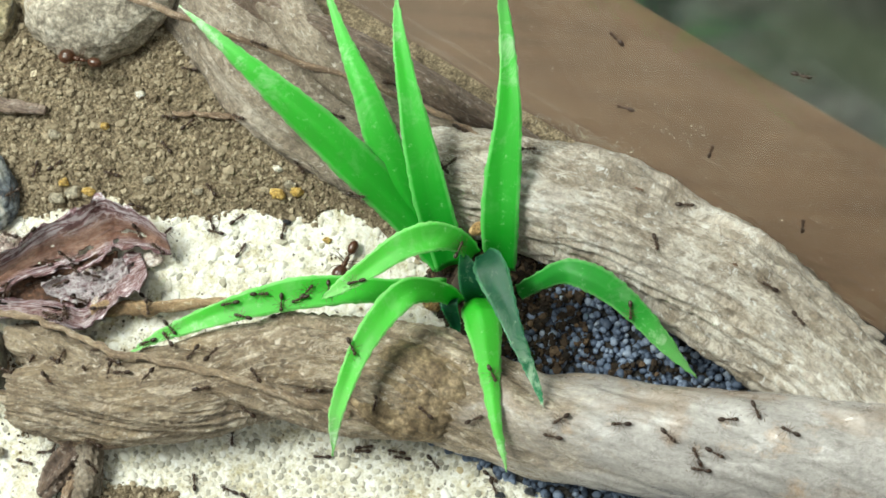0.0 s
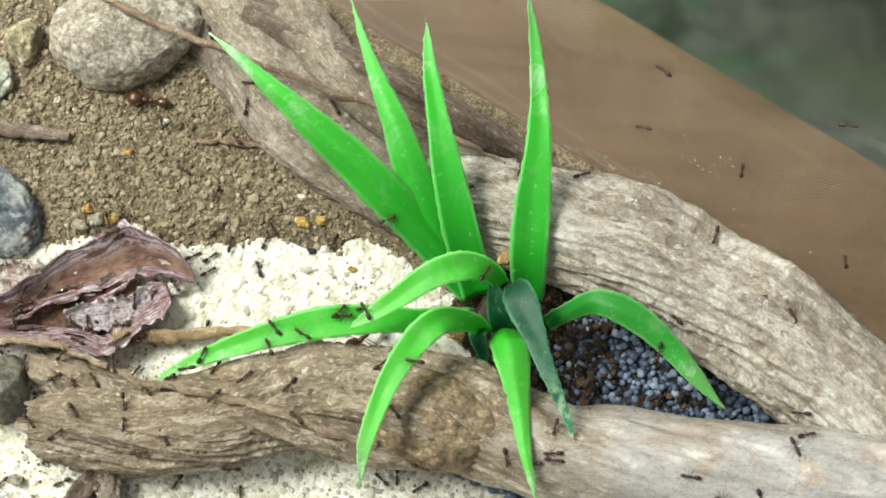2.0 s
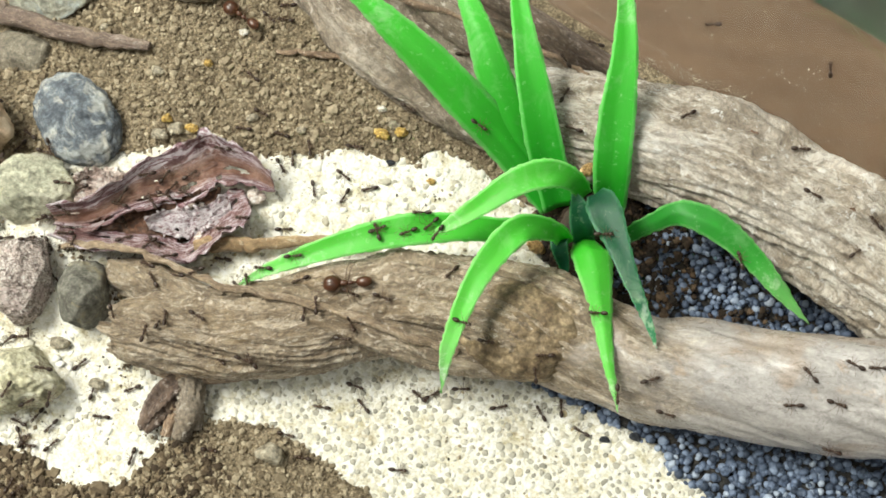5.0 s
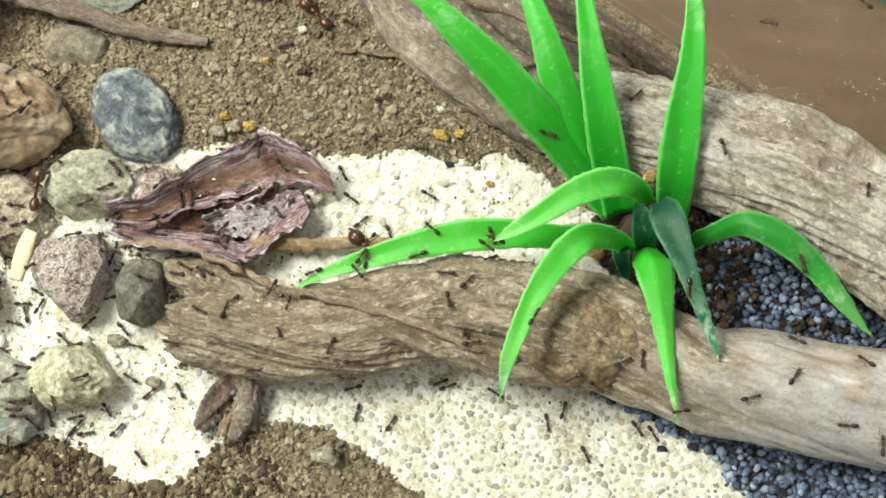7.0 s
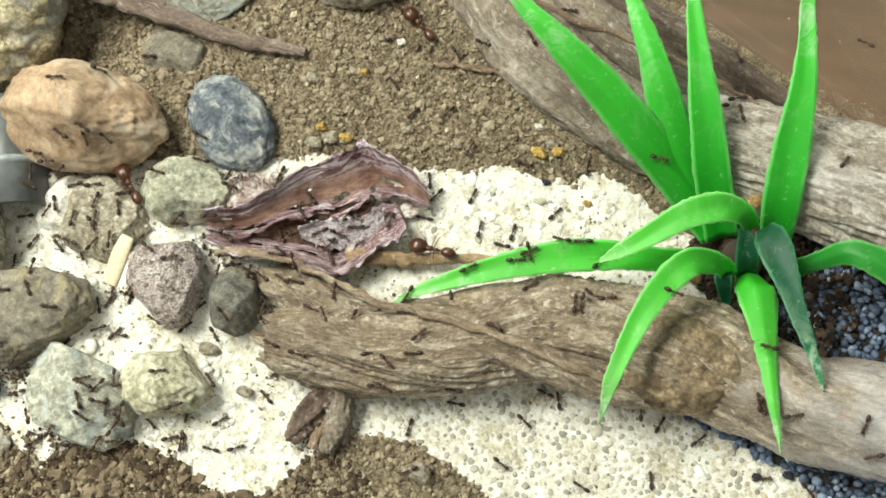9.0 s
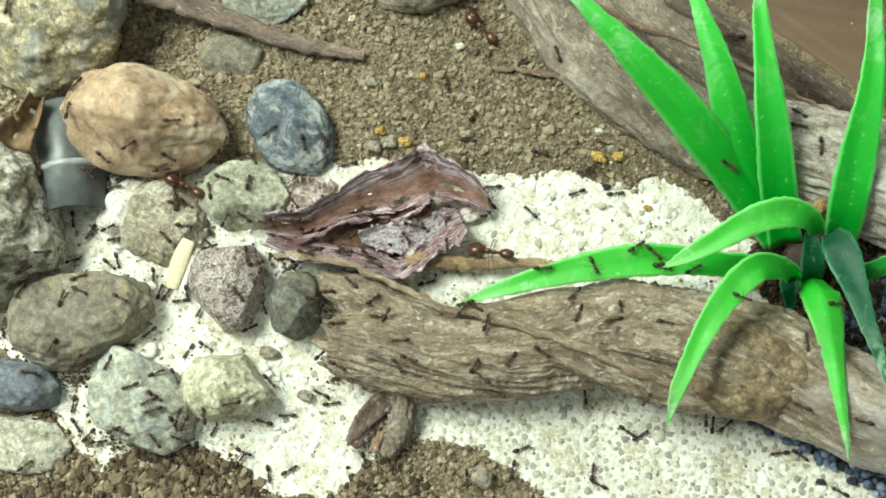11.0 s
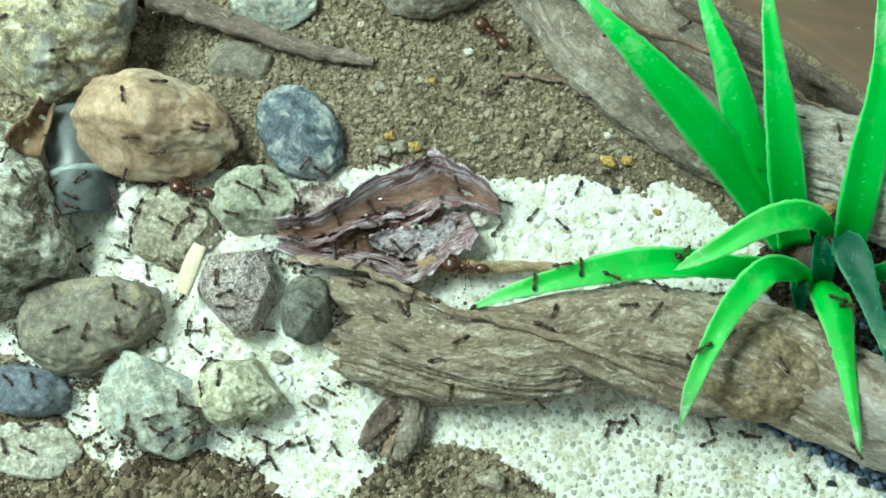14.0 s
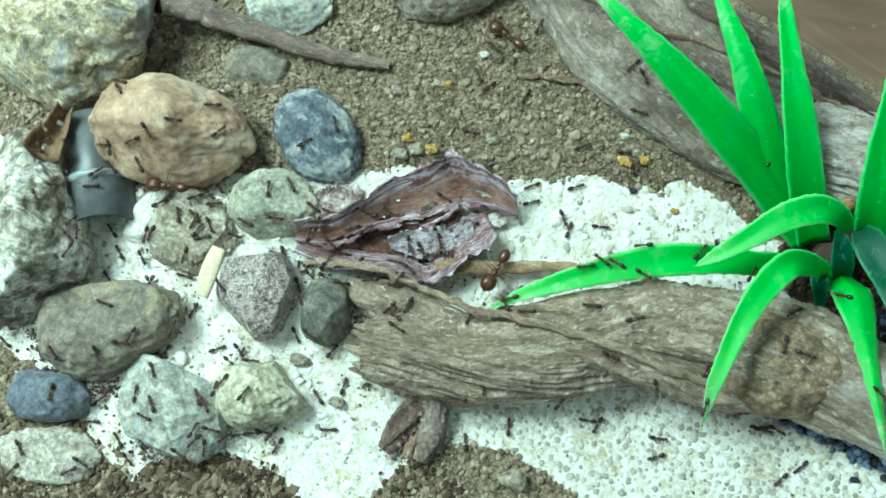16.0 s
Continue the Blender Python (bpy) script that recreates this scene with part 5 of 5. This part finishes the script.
# The heap at (-124, 44) imitates the shaded foot of the white stone.
for cx, cy, sx, sy, count in ((-67.5, 46, 0.8, 2.6, 120), (-71, 58, 1.4, 2.4, 420), (-58, 34, 3.0, 1.4, 200), (-80, 64, 2.0, 2.0, 160), (-97, 27, 5.0, 1.3, 500), (-106, 72, 5, 1.2, 260), (-116, 36, 5, 1.4, 420), (-124, 44, 3, 2.5, 420)):
    for x, y in zip(rng.normal(cx, sx, count), rng.normal(cy, sy, count)):
        p.append((x, y, max(plaster_z(x, y), soil_z(x, y)) + 0.2 + 0.5 * rng.random()))
scatter("heaped_dirt", p, 0.08 + 0.34 * rng.random(len(p)) ** 2.5, DAMP, "dark dirt heaped against stones and root, partly standing in for shade", "soil", 1, 0.8, 0.35, False, seed=19)
p = sown(13000, -12, 85, 15, 88, lambda x, y: gravel_depth(x, y) > -1.5 * rng.random() ** 2, lambda x, y: gravel_z(x, y) + rng.uniform(-0.7, 1.1))
scatter("blue_gravel", p, 0.42 + 0.36 * rng.random(len(p)), BLUE_GRAIN, "rounded blue-grey aquarium gravel", "gravel", 2, 0.9, 0.06, seed=6)
# Crumbs thicken towards the plant and darken the gravel where shadow lies.
p = sown(4200, 8, 60, 52, 92, lambda x, y: gravel_depth(x, y) > 0 and fbm(x * 0.15, y * 0.15, 8.8, 2) > -0.5 + 0.035 * max(0, x - 14) + 0.3 * rng.random(), lambda x, y: gravel_z(x, y) + rng.uniform(0.6, 1.5))
scatter("shade_crumbs", p, 0.25 + 0.6 * rng.random(len(p)) ** 1.5, STUMP_CRUMB, "dark brown crumbs over the gravel, partly standing in for shade by the plant", "soil", 1, 0.8, 0.3, False, seed=9)

dust = []
for _ in range(300):
    a, h = rng.uniform(-60, 70), abs(rng.normal(0, 1)) * 10 + 6
    if rng.random() < 0.55:
        a, h = rng.normal(8, 9), abs(rng.normal(0, 3)) + 12
    c, sn = math.cos(WALL_TURN), math.sin(WALL_TURN)
    out = 1.4 - h * math.tan(LEAN)
    dust.append((28 + a * c - out * sn, 99.4 + a * sn + out * c, h))
web = []
for cx, cy, spread, count in ((14, 104.0, 2.6, 60), (19.5, 102.6, 2.0, 90), (23.5, 101.2, 1.6, 170), (28.4, 100.0, 1.8, 150), (35, 96.2, 3.5, 60)):
    for _ in range(count):
        a = rng.normal(0, spread)
        web.append((cx + a, cy - 0.5 * a + rng.normal(0, 0.7), 10 + rng.normal(0, 0.8)))
scatter("dust_web", web, 0.02 + 0.1 * rng.random(len(web)) ** 3, GREY_GRAIN, "whitish fluff and dust caught behind the branch", "dust", 1, 0.7, 0.4, seed=20)
scatter("glass_dust", dust, 0.04 + 0.12 * rng.random(len(dust)) ** 4, GREY_GRAIN, "pale specks of dust stuck to the glass", "dust", 1, 0.9, 0.3, seed=10)

# More dark crumbs at the crown: some debris, some painted shade.
heap = []
for _ in range(1500):
    a, d = rng.uniform(0, 2 * math.pi), 11 * math.sqrt(rng.random())
    heap.append((9.0 + d * math.cos(a), 76.0 + 0.8 * d * math.sin(a), max(0.2, 5.2 - 0.055 * d * d) + rng.uniform(-0.3, 0.4)))
scatter("plant_crumbs", heap, 0.25 + 0.6 * rng.random(len(heap)) ** 2, STUMP_CRUMB, "dark crumbs of soil round the plant, partly standing in for shade", "soil", 1, 0.8, 0.3, False, seed=14)

# ---- ants ----
ANT_BODY = plain("ant_shell", (0.05, 0.026, 0.014), 0.4, 0.5, 0.4, 1.0)
ANT_TAIL = plain("ant_abdomen", (0.034, 0.017, 0.01), 0.36, 0.5, 0.4, 1.0)
ANT_LEG = plain("ant_leg", (0.1, 0.055, 0.03), 0.4, 0.5, 0.3, 1.0)
MAJOR_BODY = plain("soldier_shell", (0.065, 0.024, 0.01), 0.32, 0.6, 0.3, 0.6)


def blobs(specs, seg=10, rings=7):
    """Round bodies run together: rows of centre and half sizes."""
    bm = bmesh.new()
    for x, y, z, a, b, c in specs:
        got = bmesh.ops.create_uvsphere(bm, u_segments=seg, v_segments=rings, radius=1)
        for v in got["verts"]:
            v.co = Vector((x + v.co.x * a, y + v.co.y * b, z + v.co.z * c))
    return bm


def limb(points, radii, sides=5):
    bm = bmesh.new()
    rings = []
    for i, p in enumerate(points):
        t = (Vector(points[min(i + 1, len(points) - 1)]) - Vector(points[max(i - 1, 0)])).normalized()
        u = t.orthogonal().normalized()
        w = t.cross(u)
        rings.append([bm.verts.new(Vector(p) + radii[i] * (math.cos(2 * math.pi * k / sides) * u + math.sin(2 * math.pi * k / sides) * w)) for k in range(sides)])
    for a, b in zip(rings, rings[1:]):
        for k in range(sides):
            bm.faces.new((a[k], a[(k + 1) % sides], b[(k + 1) % sides], b[k]))
    bm.faces.new(rings[0][::-1])
    bm.faces.new(rings[-1])
    bmesh.ops.recalc_face_normals(bm, faces=bm.faces)
    return bm


def build_ant(name, s, big, body, tail, label):
    """An ant that looks along x, feet at its origin; s: its size."""
    ant = thing(name, 0, 0, -30, label, "ant", "ants")
    h = 0.62 * s
    hr = 0.74 if big else 0.36
    hx = 1.42 if big else 1.12
    part("abdomen", blobs([(-1.28 * s, 0, h, 0.68 * s, (0.46 if big else 0.38) * s, 0.4 * s)], 14, 10), tail, ant)
    part("thorax", blobs([(0.36 * s, 0, h + 0.05 * s, 0.4 * s, 0.25 * s, 0.27 * s), (-0.16 * s, 0, h, 0.32 * s, 0.19 * s, 0.2 * s), (-0.52 * s, 0, h, 0.13 * s, 0.12 * s, 0.2 * s), (-0.72 * s, 0, h - 0.02 * s, 0.1 * s, 0.12 * s, 0.15 * s)]), body, ant)
    head = part("head", blobs([(hx * s - 0.1 * s, 0.13 * hr * s, h, hr * s, hr * 0.8 * s, hr * 0.74 * s), (hx * s - 0.1 * s, -0.13 * hr * s, h, hr * s, hr * 0.8 * s, hr * 0.74 * s), (hx * s + hr * 0.85 * s, 0.1 * s, h - 0.1 * s, 0.16 * s, 0.07 * s, 0.06 * s), (hx * s + hr * 0.85 * s, -0.1 * s, h - 0.1 * s, 0.16 * s, 0.07 * s, 0.06 * s)], 14, 9), body, ant)
    for side in (1, -1):
        for k, (x0, fx, fy) in enumerate(((0.5, 1.25, 1.25), (0.22, 0.25, 1.6), (0.0, -1.05, 1.45))):
            knee = ((fx - x0) * 0.42 * s, side * fy * 0.5 * s, 0.42 * s)
            foot = ((fx - x0) * s, side * fy * s, -h + 0.02 * s)
            shin = tuple(a * 0.35 + b * 0.65 + c for a, b, c in zip(knee, foot, (0, 0, 0.05 * s)))
            leg = part("leg", limb([(0, 0, 0), knee, shin, foot], [0.045 * s, 0.04 * s, 0.028 * s, 0.018 * s]), ANT_LEG, ant)
            leg.location = (x0 * s * MM, side * 0.16 * s * MM, h * MM)
        e = hx + hr * 0.5
        part("antenna", limb([(e * s, side * 0.2 * s, h + 0.1 * s), ((e + 0.35) * s, side * 0.62 * s, h + 0.3 * s), ((e + 1.0) * s, side * 0.5 * s, h - 0.1 * s)], [0.03 * s, 0.03 * s, 0.04 * s]), ANT_LEG, head)
    return ant


ANTS = []
# on the bed
homes = [(32.2, 71.1, 276), (26.8, 64.6, 346), (12.3, 43.8, 326), (-9.9, 46.0, 6), (-4.1, 46.5, 356)]
ANTS.append((0.0, homes))
# on the soil
homes = [(-48.9, 111.3, 356), (-51.2, 101.9, 356)]
ANTS.append((0.0, homes))
# on the wood
homes = [(47.8, 54.5, 6), (39.0, 51.4, 321), (56.4, 53.4, 336), (46.1, 49.5, 336), (44.0, 46.9, 356), (22.3, 52.5, 36), (58.4, 71.6, 306), (13.8, 96.8, 6), (-34.7, 113.5, 346), (-11.1, 108.4, 356), (-38.0, 102.6, 356), (-20.1, 102.5, 346), (-17.4, 53.9, 6), (-26.6, 55.6, 306), (-44.3, 53.6, 246)]
ANTS.append((0.0, homes))
# on the low leaf
homes = [(-27.2, 67.4, 20), (-22.4, 69.2, 200), (-19.0, 69.6, 30), (-24.2, 66.9, 10), (-35.0, 64.6, 30), (-41.2, 61.6, 210), (-13.6, 70.8, 40)]
ANTS.append((1.0, homes))
# on the bed
homes = [(-40.3, 78.2, 287), (-35.4, 81.4, 327), (-34.8, 77.5, 247), (-30.7, 79.4, 17), (-44.3, 70.6, 7), (-46.7, 81.8, 307), (-44.8, 83.3, 277), (-63.1, 57.8, 307), (-59.9, 58.9, 357), (-54.4, 64.1, 357), (-28.1, 44.9, 347), (-26.5, 41.9, 317), (-33.5, 40.8, 357), (-17.4, 44.6, 327), (-38.4, 35.5, 352), (-19.0, 32.0, 2), (-3.7, 44.3, 17), (3.1, 44.2, 307), (6.4, 45.5, 277), (1.6, 48.8, 277)]
ANTS.append((5.0, homes))
# on the leaves
homes = [(-26.0, 68.9, 27), (-21.3, 68.9, 27), (-17.8, 70.6, 47), (-11.7, 88.0, 327), (10.0, 70.9, 7), (-44.4, 61.0, 2), (-46.7, 58.6, 287), (10.2, 58.7, 357), (-10.0, 53.9, 347)]
ANTS.append((5.0, homes))
# on the soil
homes = [(-50.1, 111.9, 7), (-50.1, 109.0, 357), (-54.2, 97.6, 327), (-51.5, 91.1, 337), (-54.5, 87.9, 357), (-47.5, 87.5, 347), (-42.1, 85.7, 287), (-34.1, 86.7, 357), (-25.2, 94.1, 337), (5.4, 107.0, 357), (-35.3, 32.0, 357), (-50.7, 31.4, 357)]
ANTS.append((5.0, homes))
# on the wood
homes = [(1.5, 95.1, 247), (3.3, 89.4, 347), (40.1, 89.6, 2), (51.3, 77.6, 327), (41.8, 81.3, 337), (0.8, 102.1, 307), (-58.9, 51.0, 277), (-45.1, 45.8, 347), (-36.0, 53.8, 277), (-29.1, 50.9, 7), (-49.3, 45.4, 327), (-43.8, 45.9, 307), (-37.8, 59.4, 27), (-48.0, 57.7, 327), (19.4, 49.6, 27), (22.5, 45.0, 347), (46.9, 48.5, 347), (52.1, 54.3, 2), (-6.2, 52.6, 357), (2.6, 51.4, 7)]
ANTS.append((5.0, homes))
# on the bed
homes = [(-114.2, 68.7, 310), (-111.3, 73.0, 290), (-67.1, 82.8, 10), (-122.5, 67.3, 310), (-118.2, 59.8, 350), (-114.0, 58.5, 340), (-116.8, 55.6, 0), (-99.8, 52.3, 230), (-97.1, 51.9, 270), (-94.8, 48.4, 210), (-99.1, 44.7, 320), (-94.6, 44.9, 350), (-92.7, 46.8, 310), (-111.1, 37.3, 0), (-128.2, 37.2, 250), (-125.3, 41.1, 310), (-125.8, 38.6, 280), (-126.6, 27.8, 280), (-124.4, 26.8, 320), (-79.6, 34.2, 310), (-76.3, 31.4, 340), (-73.0, 34.6, 300), (-68.9, 34.3, 300), (-82.2, 32.4, 310), (-78.5, 29.4, 205), (-80.1, 27.2, 5), (-76.5, 27.6, 325), (-71.2, 42.3, 5), (-74.6, 39.5, 340), (-70.4, 48.5, 10)]
ANTS.append((14.5, homes))
# on the bed
homes = [(-82.3, 50.5, 5), (-93.6, 44.6, 330), (-82.4, 29.4, 270), (-57.6, 58.9, 0), (-66.9, 59.5, 340), (-61.4, 59.0, 350), (-88.9, 32.2, 320), (-114.6, 61.2, 330), (-106.4, 58.5, 340)]
ANTS.append((14.5, homes))
# on the peel
homes = [(-77.2, 70.0, 330), (-75.1, 77.0, 350), (-68.1, 73.6, 280), (-66.8, 73.6, 310), (-69.8, 70.5, 300), (-61.7, 75.2, 350), (-62.1, 67.5, 310)]
ANTS.append((14.5, homes))
# on the soil
homes = [(-95.5, 84.2, 290), (-87.1, 79.2, 0), (-93.4, 80.9, 350), (-110.4, 97.0, 350), (-114.9, 100.5, 290), (-103.5, 27.7, 250), (-86.2, 27.9, 5), (-95.1, 27.2, 280)]
ANTS.append((14.5, homes))
# on the stones
homes = [(-126.9, 96.8, 325), (-135.2, 94.8, 290), (-123.2, 91.4, 350), (-123.2, 88.8, 320), (-108.6, 87.2, 0), (-110.6, 81.7, 310), (-104.0, 80.4, 0), (-99.9, 81.8, 10), (-108.3, 77.6, 350), (-109.4, 74.6, 340), (-129.2, 69.3, 290), (-124.7, 61.7, 10), (-122.4, 60.6, 5), (-124.2, 64.4, 325), (-89.9, 73.3, 330), (-88.7, 77.7, 280), (-80.3, 82.0, 275), (-104.4, 65.3, 350), (-101.0, 64.2, 240), (-109.5, 63.7, 280), (-99.5, 69.5, 355), (-109.3, 65.9, 260), (-106.1, 69.3, 270), (-90.5, 68.7, 10), (-84.6, 68.9, 290), (-82.5, 73.1, 325), (-95.4, 79.2, 280), (-120.7, 63.4, 280), (-107.6, 50.0, 330), (-110.9, 46.4, 275)]
ANTS.append((14.5, homes))
# on the stones
homes = [(-113.7, 44.5, 210), (-109.2, 45.8, 350), (-105.5, 44.1, 280), (-104.1, 43.0, 250), (-102.4, 48.9, 340), (-102.2, 44.5, 250), (-87.7, 43.1, 300), (-91.3, 40.7, 280), (-88.3, 35.3, 10), (-92.0, 34.7, 350), (-94.7, 33.2, 5), (-93.9, 36.2, 280), (-101.1, 31.1, 280), (-99.5, 28.5, 310), (-119.1, 34.4, 330), (-119.5, 31.8, 0), (-119.5, 23.7, 355), (-114.2, 23.3, 330), (-118.1, 25.7, 340), (-121.9, 25.7, 0), (-83.5, 52.4, 350), (-77.5, 55.6, 330), (-91.5, 58.3, 320), (-90.3, 53.4, 220), (-90.8, 33.1, 310), (-91.5, 30.0, 250), (-92.5, 39.0, 280), (-100.4, 60.0, 330)]
ANTS.append((14.5, homes))
# on the wood
homes = [(-59.7, 50.3, 5), (-66.1, 53.7, 350)]
ANTS.append((14.5, homes))

depsgraph = bpy.context.evaluated_depsgraph_get()


def foothold(x, y):
    """The height of the topmost surface in millimetres, and the way up for a small animal there."""
    hit, place, nrm, _, ob, _ = scene.ray_cast(depsgraph, Vector((x * MM, y * MM, 0.075)), Vector((0, 0, -1)))
    if not hit:
        return 0.0, Vector((0, 0, 1))
    loose = ob.name.startswith(("white", "soil", "sand", "blue", "ground", "pulp"))
    up = Vector((0, 0, 1)) if loose else (nrm + Vector((0, 0, 0.7))).normalized()
    return place.z / MM, up


def stance(x, y, z, up, heading):
    ahead = Vector((math.cos(heading), math.sin(heading), 0))
    side = up.cross(ahead).normalized()
    ahead = side.cross(up)
    m = Matrix((ahead, side, up)).transposed().to_4x4()
    m.translation = (x * MM, y * MM, z * MM)
    return m


def wander(rnd, x, y, heading, steps, pace):
    """Steps of half a second over the surface, round the place of its start."""
    x0, y0, out = x, y, []
    z, up = foothold(x, y)
    for _ in range(steps):
        best = None
        for _ in range(7):
            turn = rnd.gauss(0, 0.5)
            if math.hypot(x - x0, y - y0) > 9:
                off = math.atan2(y0 - y, x0 - x) - heading
                turn = max(-1.1, min(1.1, math.atan2(math.sin(off), math.cos(off)))) + rnd.gauss(0, 0.2)
            turn = max(-1.2, min(1.2, turn))
            d = pace * rnd.uniform(0.15, 1.0)
            nx, ny = x + d * math.cos(heading + turn), y + d * math.sin(heading + turn)
            nz, nup = foothold(nx, ny)
            if abs(nz - z) < 0.5 + 0.8 * d and ny < wall_y(nx) - 6:
                best = (nx, ny, nz, nup, heading + turn)
                break
        if best:
            x, y, z, up, heading = best
        else:
            heading += rnd.choice((-0.9, 0.9))
        out.append((x, y, z, up, heading))
    return out


def ant_rows(k, x, y, deg, anchor):
    rnd = random.Random(1000 + k)
    h = math.radians(deg) + (math.pi if rnd.random() < 0.5 else 0)
    pace = rnd.choice((0.6, 2.5, 4.0, 4.5, 5.0))
    n0 = round(anchor * 2)
    z, up = foothold(x, y)
    past = wander(rnd, x, y, h + math.pi, n0, pace)
    later = wander(rnd, x, y, h, 32 - n0, pace)
    track = [(a, b, c, u, g + math.pi) for a, b, c, u, g in past[::-1]] + [(x, y, z, up, h)] + later
    return [(i / 2, stance(a, b, c, u, g)) for i, (a, b, c, u, g) in enumerate(track)]


def on_glass(s, h, turn):
    """A stance on the inner face of the glass, s along it and h above its foot."""
    base = Matrix.Translation((28 * MM, 99.4 * MM, 0)) @ Matrix.Rotation(WALL_TURN, 4, "Z") @ Matrix.Translation((0, 1.5 * MM, 0)) @ Matrix.Rotation(LEAN, 4, "X")
    m = Matrix(((1, 0, 0), (0, 0, -1), (0, 1, 0))).to_4x4()
    return base @ Matrix.Translation((s * MM, 0, h * MM)) @ m @ Matrix.Rotation(math.radians(turn), 4, "Z")


TRACKS = []
k = 0
for anchor, homes in ANTS:
    for x, y, deg in homes:
        TRACKS.append(ant_rows(k, x, y, deg, anchor))
        k += 1
crowd = random.Random(77)
for cx, cy, spread, count in ((-101, 28.5, 7, 16), (-70, 68, 7, 16), (-82, 67.5, 3, 7), (-105, 67, 5, 9), (-122, 68, 5, 5)):
    for _ in range(count):
        TRACKS.append(ant_rows(k, cx + crowd.gauss(0, spread), cy + crowd.gauss(0, spread * 0.5), crowd.uniform(0, 360), 14.5))
        k += 1
for s, h, turn, ds, dh in ((-8, 27, 160, 6, 3), (14, 16, 95, -2, 5), (33, 12, 110, 5, 2), (20, 40, 20, 8, -3), (-2, 14, 200, -6, 2)):
    TRACKS.append([(0.0, on_glass(s, h, turn)), (5.0, on_glass(s + ds, h + dh, turn + 20)), (10.0, on_glass(s + 2 * ds, h + dh, turn - 10)), (16.0, on_glass(s + 3 * ds, h + 2 * dh, turn + 15))])


def road(points):
    """Rows for an ant that is seen all along: seconds, x, y, heading in degrees, and its height under a leaf."""
    out = []
    for t, x, y, deg, *height in points:
        z, up = foothold(x, y)
        near = [foothold(x + dx, y + dy)[0] for dx, dy in ((1.6, 0), (-1.6, 0), (0, 1.6), (0, -1.6))]
        z = max([z] + [h for h in near if h < z + 4.5])
        if height:
            z, up = height[0], Vector((0, 0, 1))
        out.append((t, stance(x, y, z, (up + Vector((0, 0, 0.8))).normalized(), math.radians(deg))))
    return out


SOLDIER_ROADS = [
    road([(0.0, -16.1, 78.4, 250), (1.0, -15.5, 73.5, 255, 0.2), (2.0, -16.2, 69.8, 225, 1.0), (2.5, -16.9, 67.4, 212, 4.5), (3.0, -17.5, 65.2, 200), (4.0, -25.3, 61.0, 192), (5.0, -29.4, 59.5, 190), (6.0, -34.5, 63.5, 150), (7.0, -38.5, 67.5, 145), (7.5, -41.0, 68.9, 165), (8.0, -41.6, 68.8, 178), (8.5, -43.6, 69.0, 178), (9.0, -44.2, 68.8, 176), (9.5, -45.4, 68.8, 176), (10.0, -44.8, 68.6, 170), (12.5, -44.6, 68.6, 190), (13.0, -48.3, 67.0, 178), (13.5, -49.6, 66.6, 182), (14.0, -50.4, 66.2, 182), (14.5, -51.0, 66.8, 180), (15.0, -50.8, 66.5, 200), (15.5, -50.0, 66.2, 220), (16.0, -48.6, 66.2, 248)]),
    road([(0.0, -96, 66, 60), (7.5, -97, 70, 100), (10.0, -99, 71.5, 150), (12.5, -99.6, 71.3, 175), (14.5, -100.6, 71.6, 182), (16.0, -106.5, 71.2, 178)]),
    road([(0.0, -67.0, 109.6, 172), (0.5, -60.6, 109.2, 175), (1.0, -60.1, 109.6, 178), (3.0, -60.6, 109.0, 170), (5.0, -57.6, 108.4, 150), (8.0, -54.5, 109.0, 140), (16.0, -53.5, 109.6, 150)]),
]

worker = build_ant("ant", 0.92, False, ANT_BODY, ANT_TAIL, "small dark brown worker ant with thin legs")
workers = [worker] + [copy_thing(worker, Matrix()) for _ in TRACKS[1:]]
soldier = build_ant("soldier_ant", 2.0, True, MAJOR_BODY, MAJOR_BODY, "large reddish-brown soldier ant with a broad head")
soldiers = [soldier] + [copy_thing(soldier, Matrix()) for _ in SOLDIER_ROADS[1:]]


def motions():
    for ob, rows in zip(workers, TRACKS):
        walk(ob, rows)
    for ob, rows in zip(soldiers, SOLDIER_ROADS):
        walk(ob, rows)
        for n, leg in enumerate(c for c in ob.children if c.name.startswith("leg")):
            x, y, z = leg.location
            walk(leg, [(i / 2, pose(x, y, z, 0, 0, 13 * (1 if (i + n) % 2 else -1))) for i in range(33)])


motions()
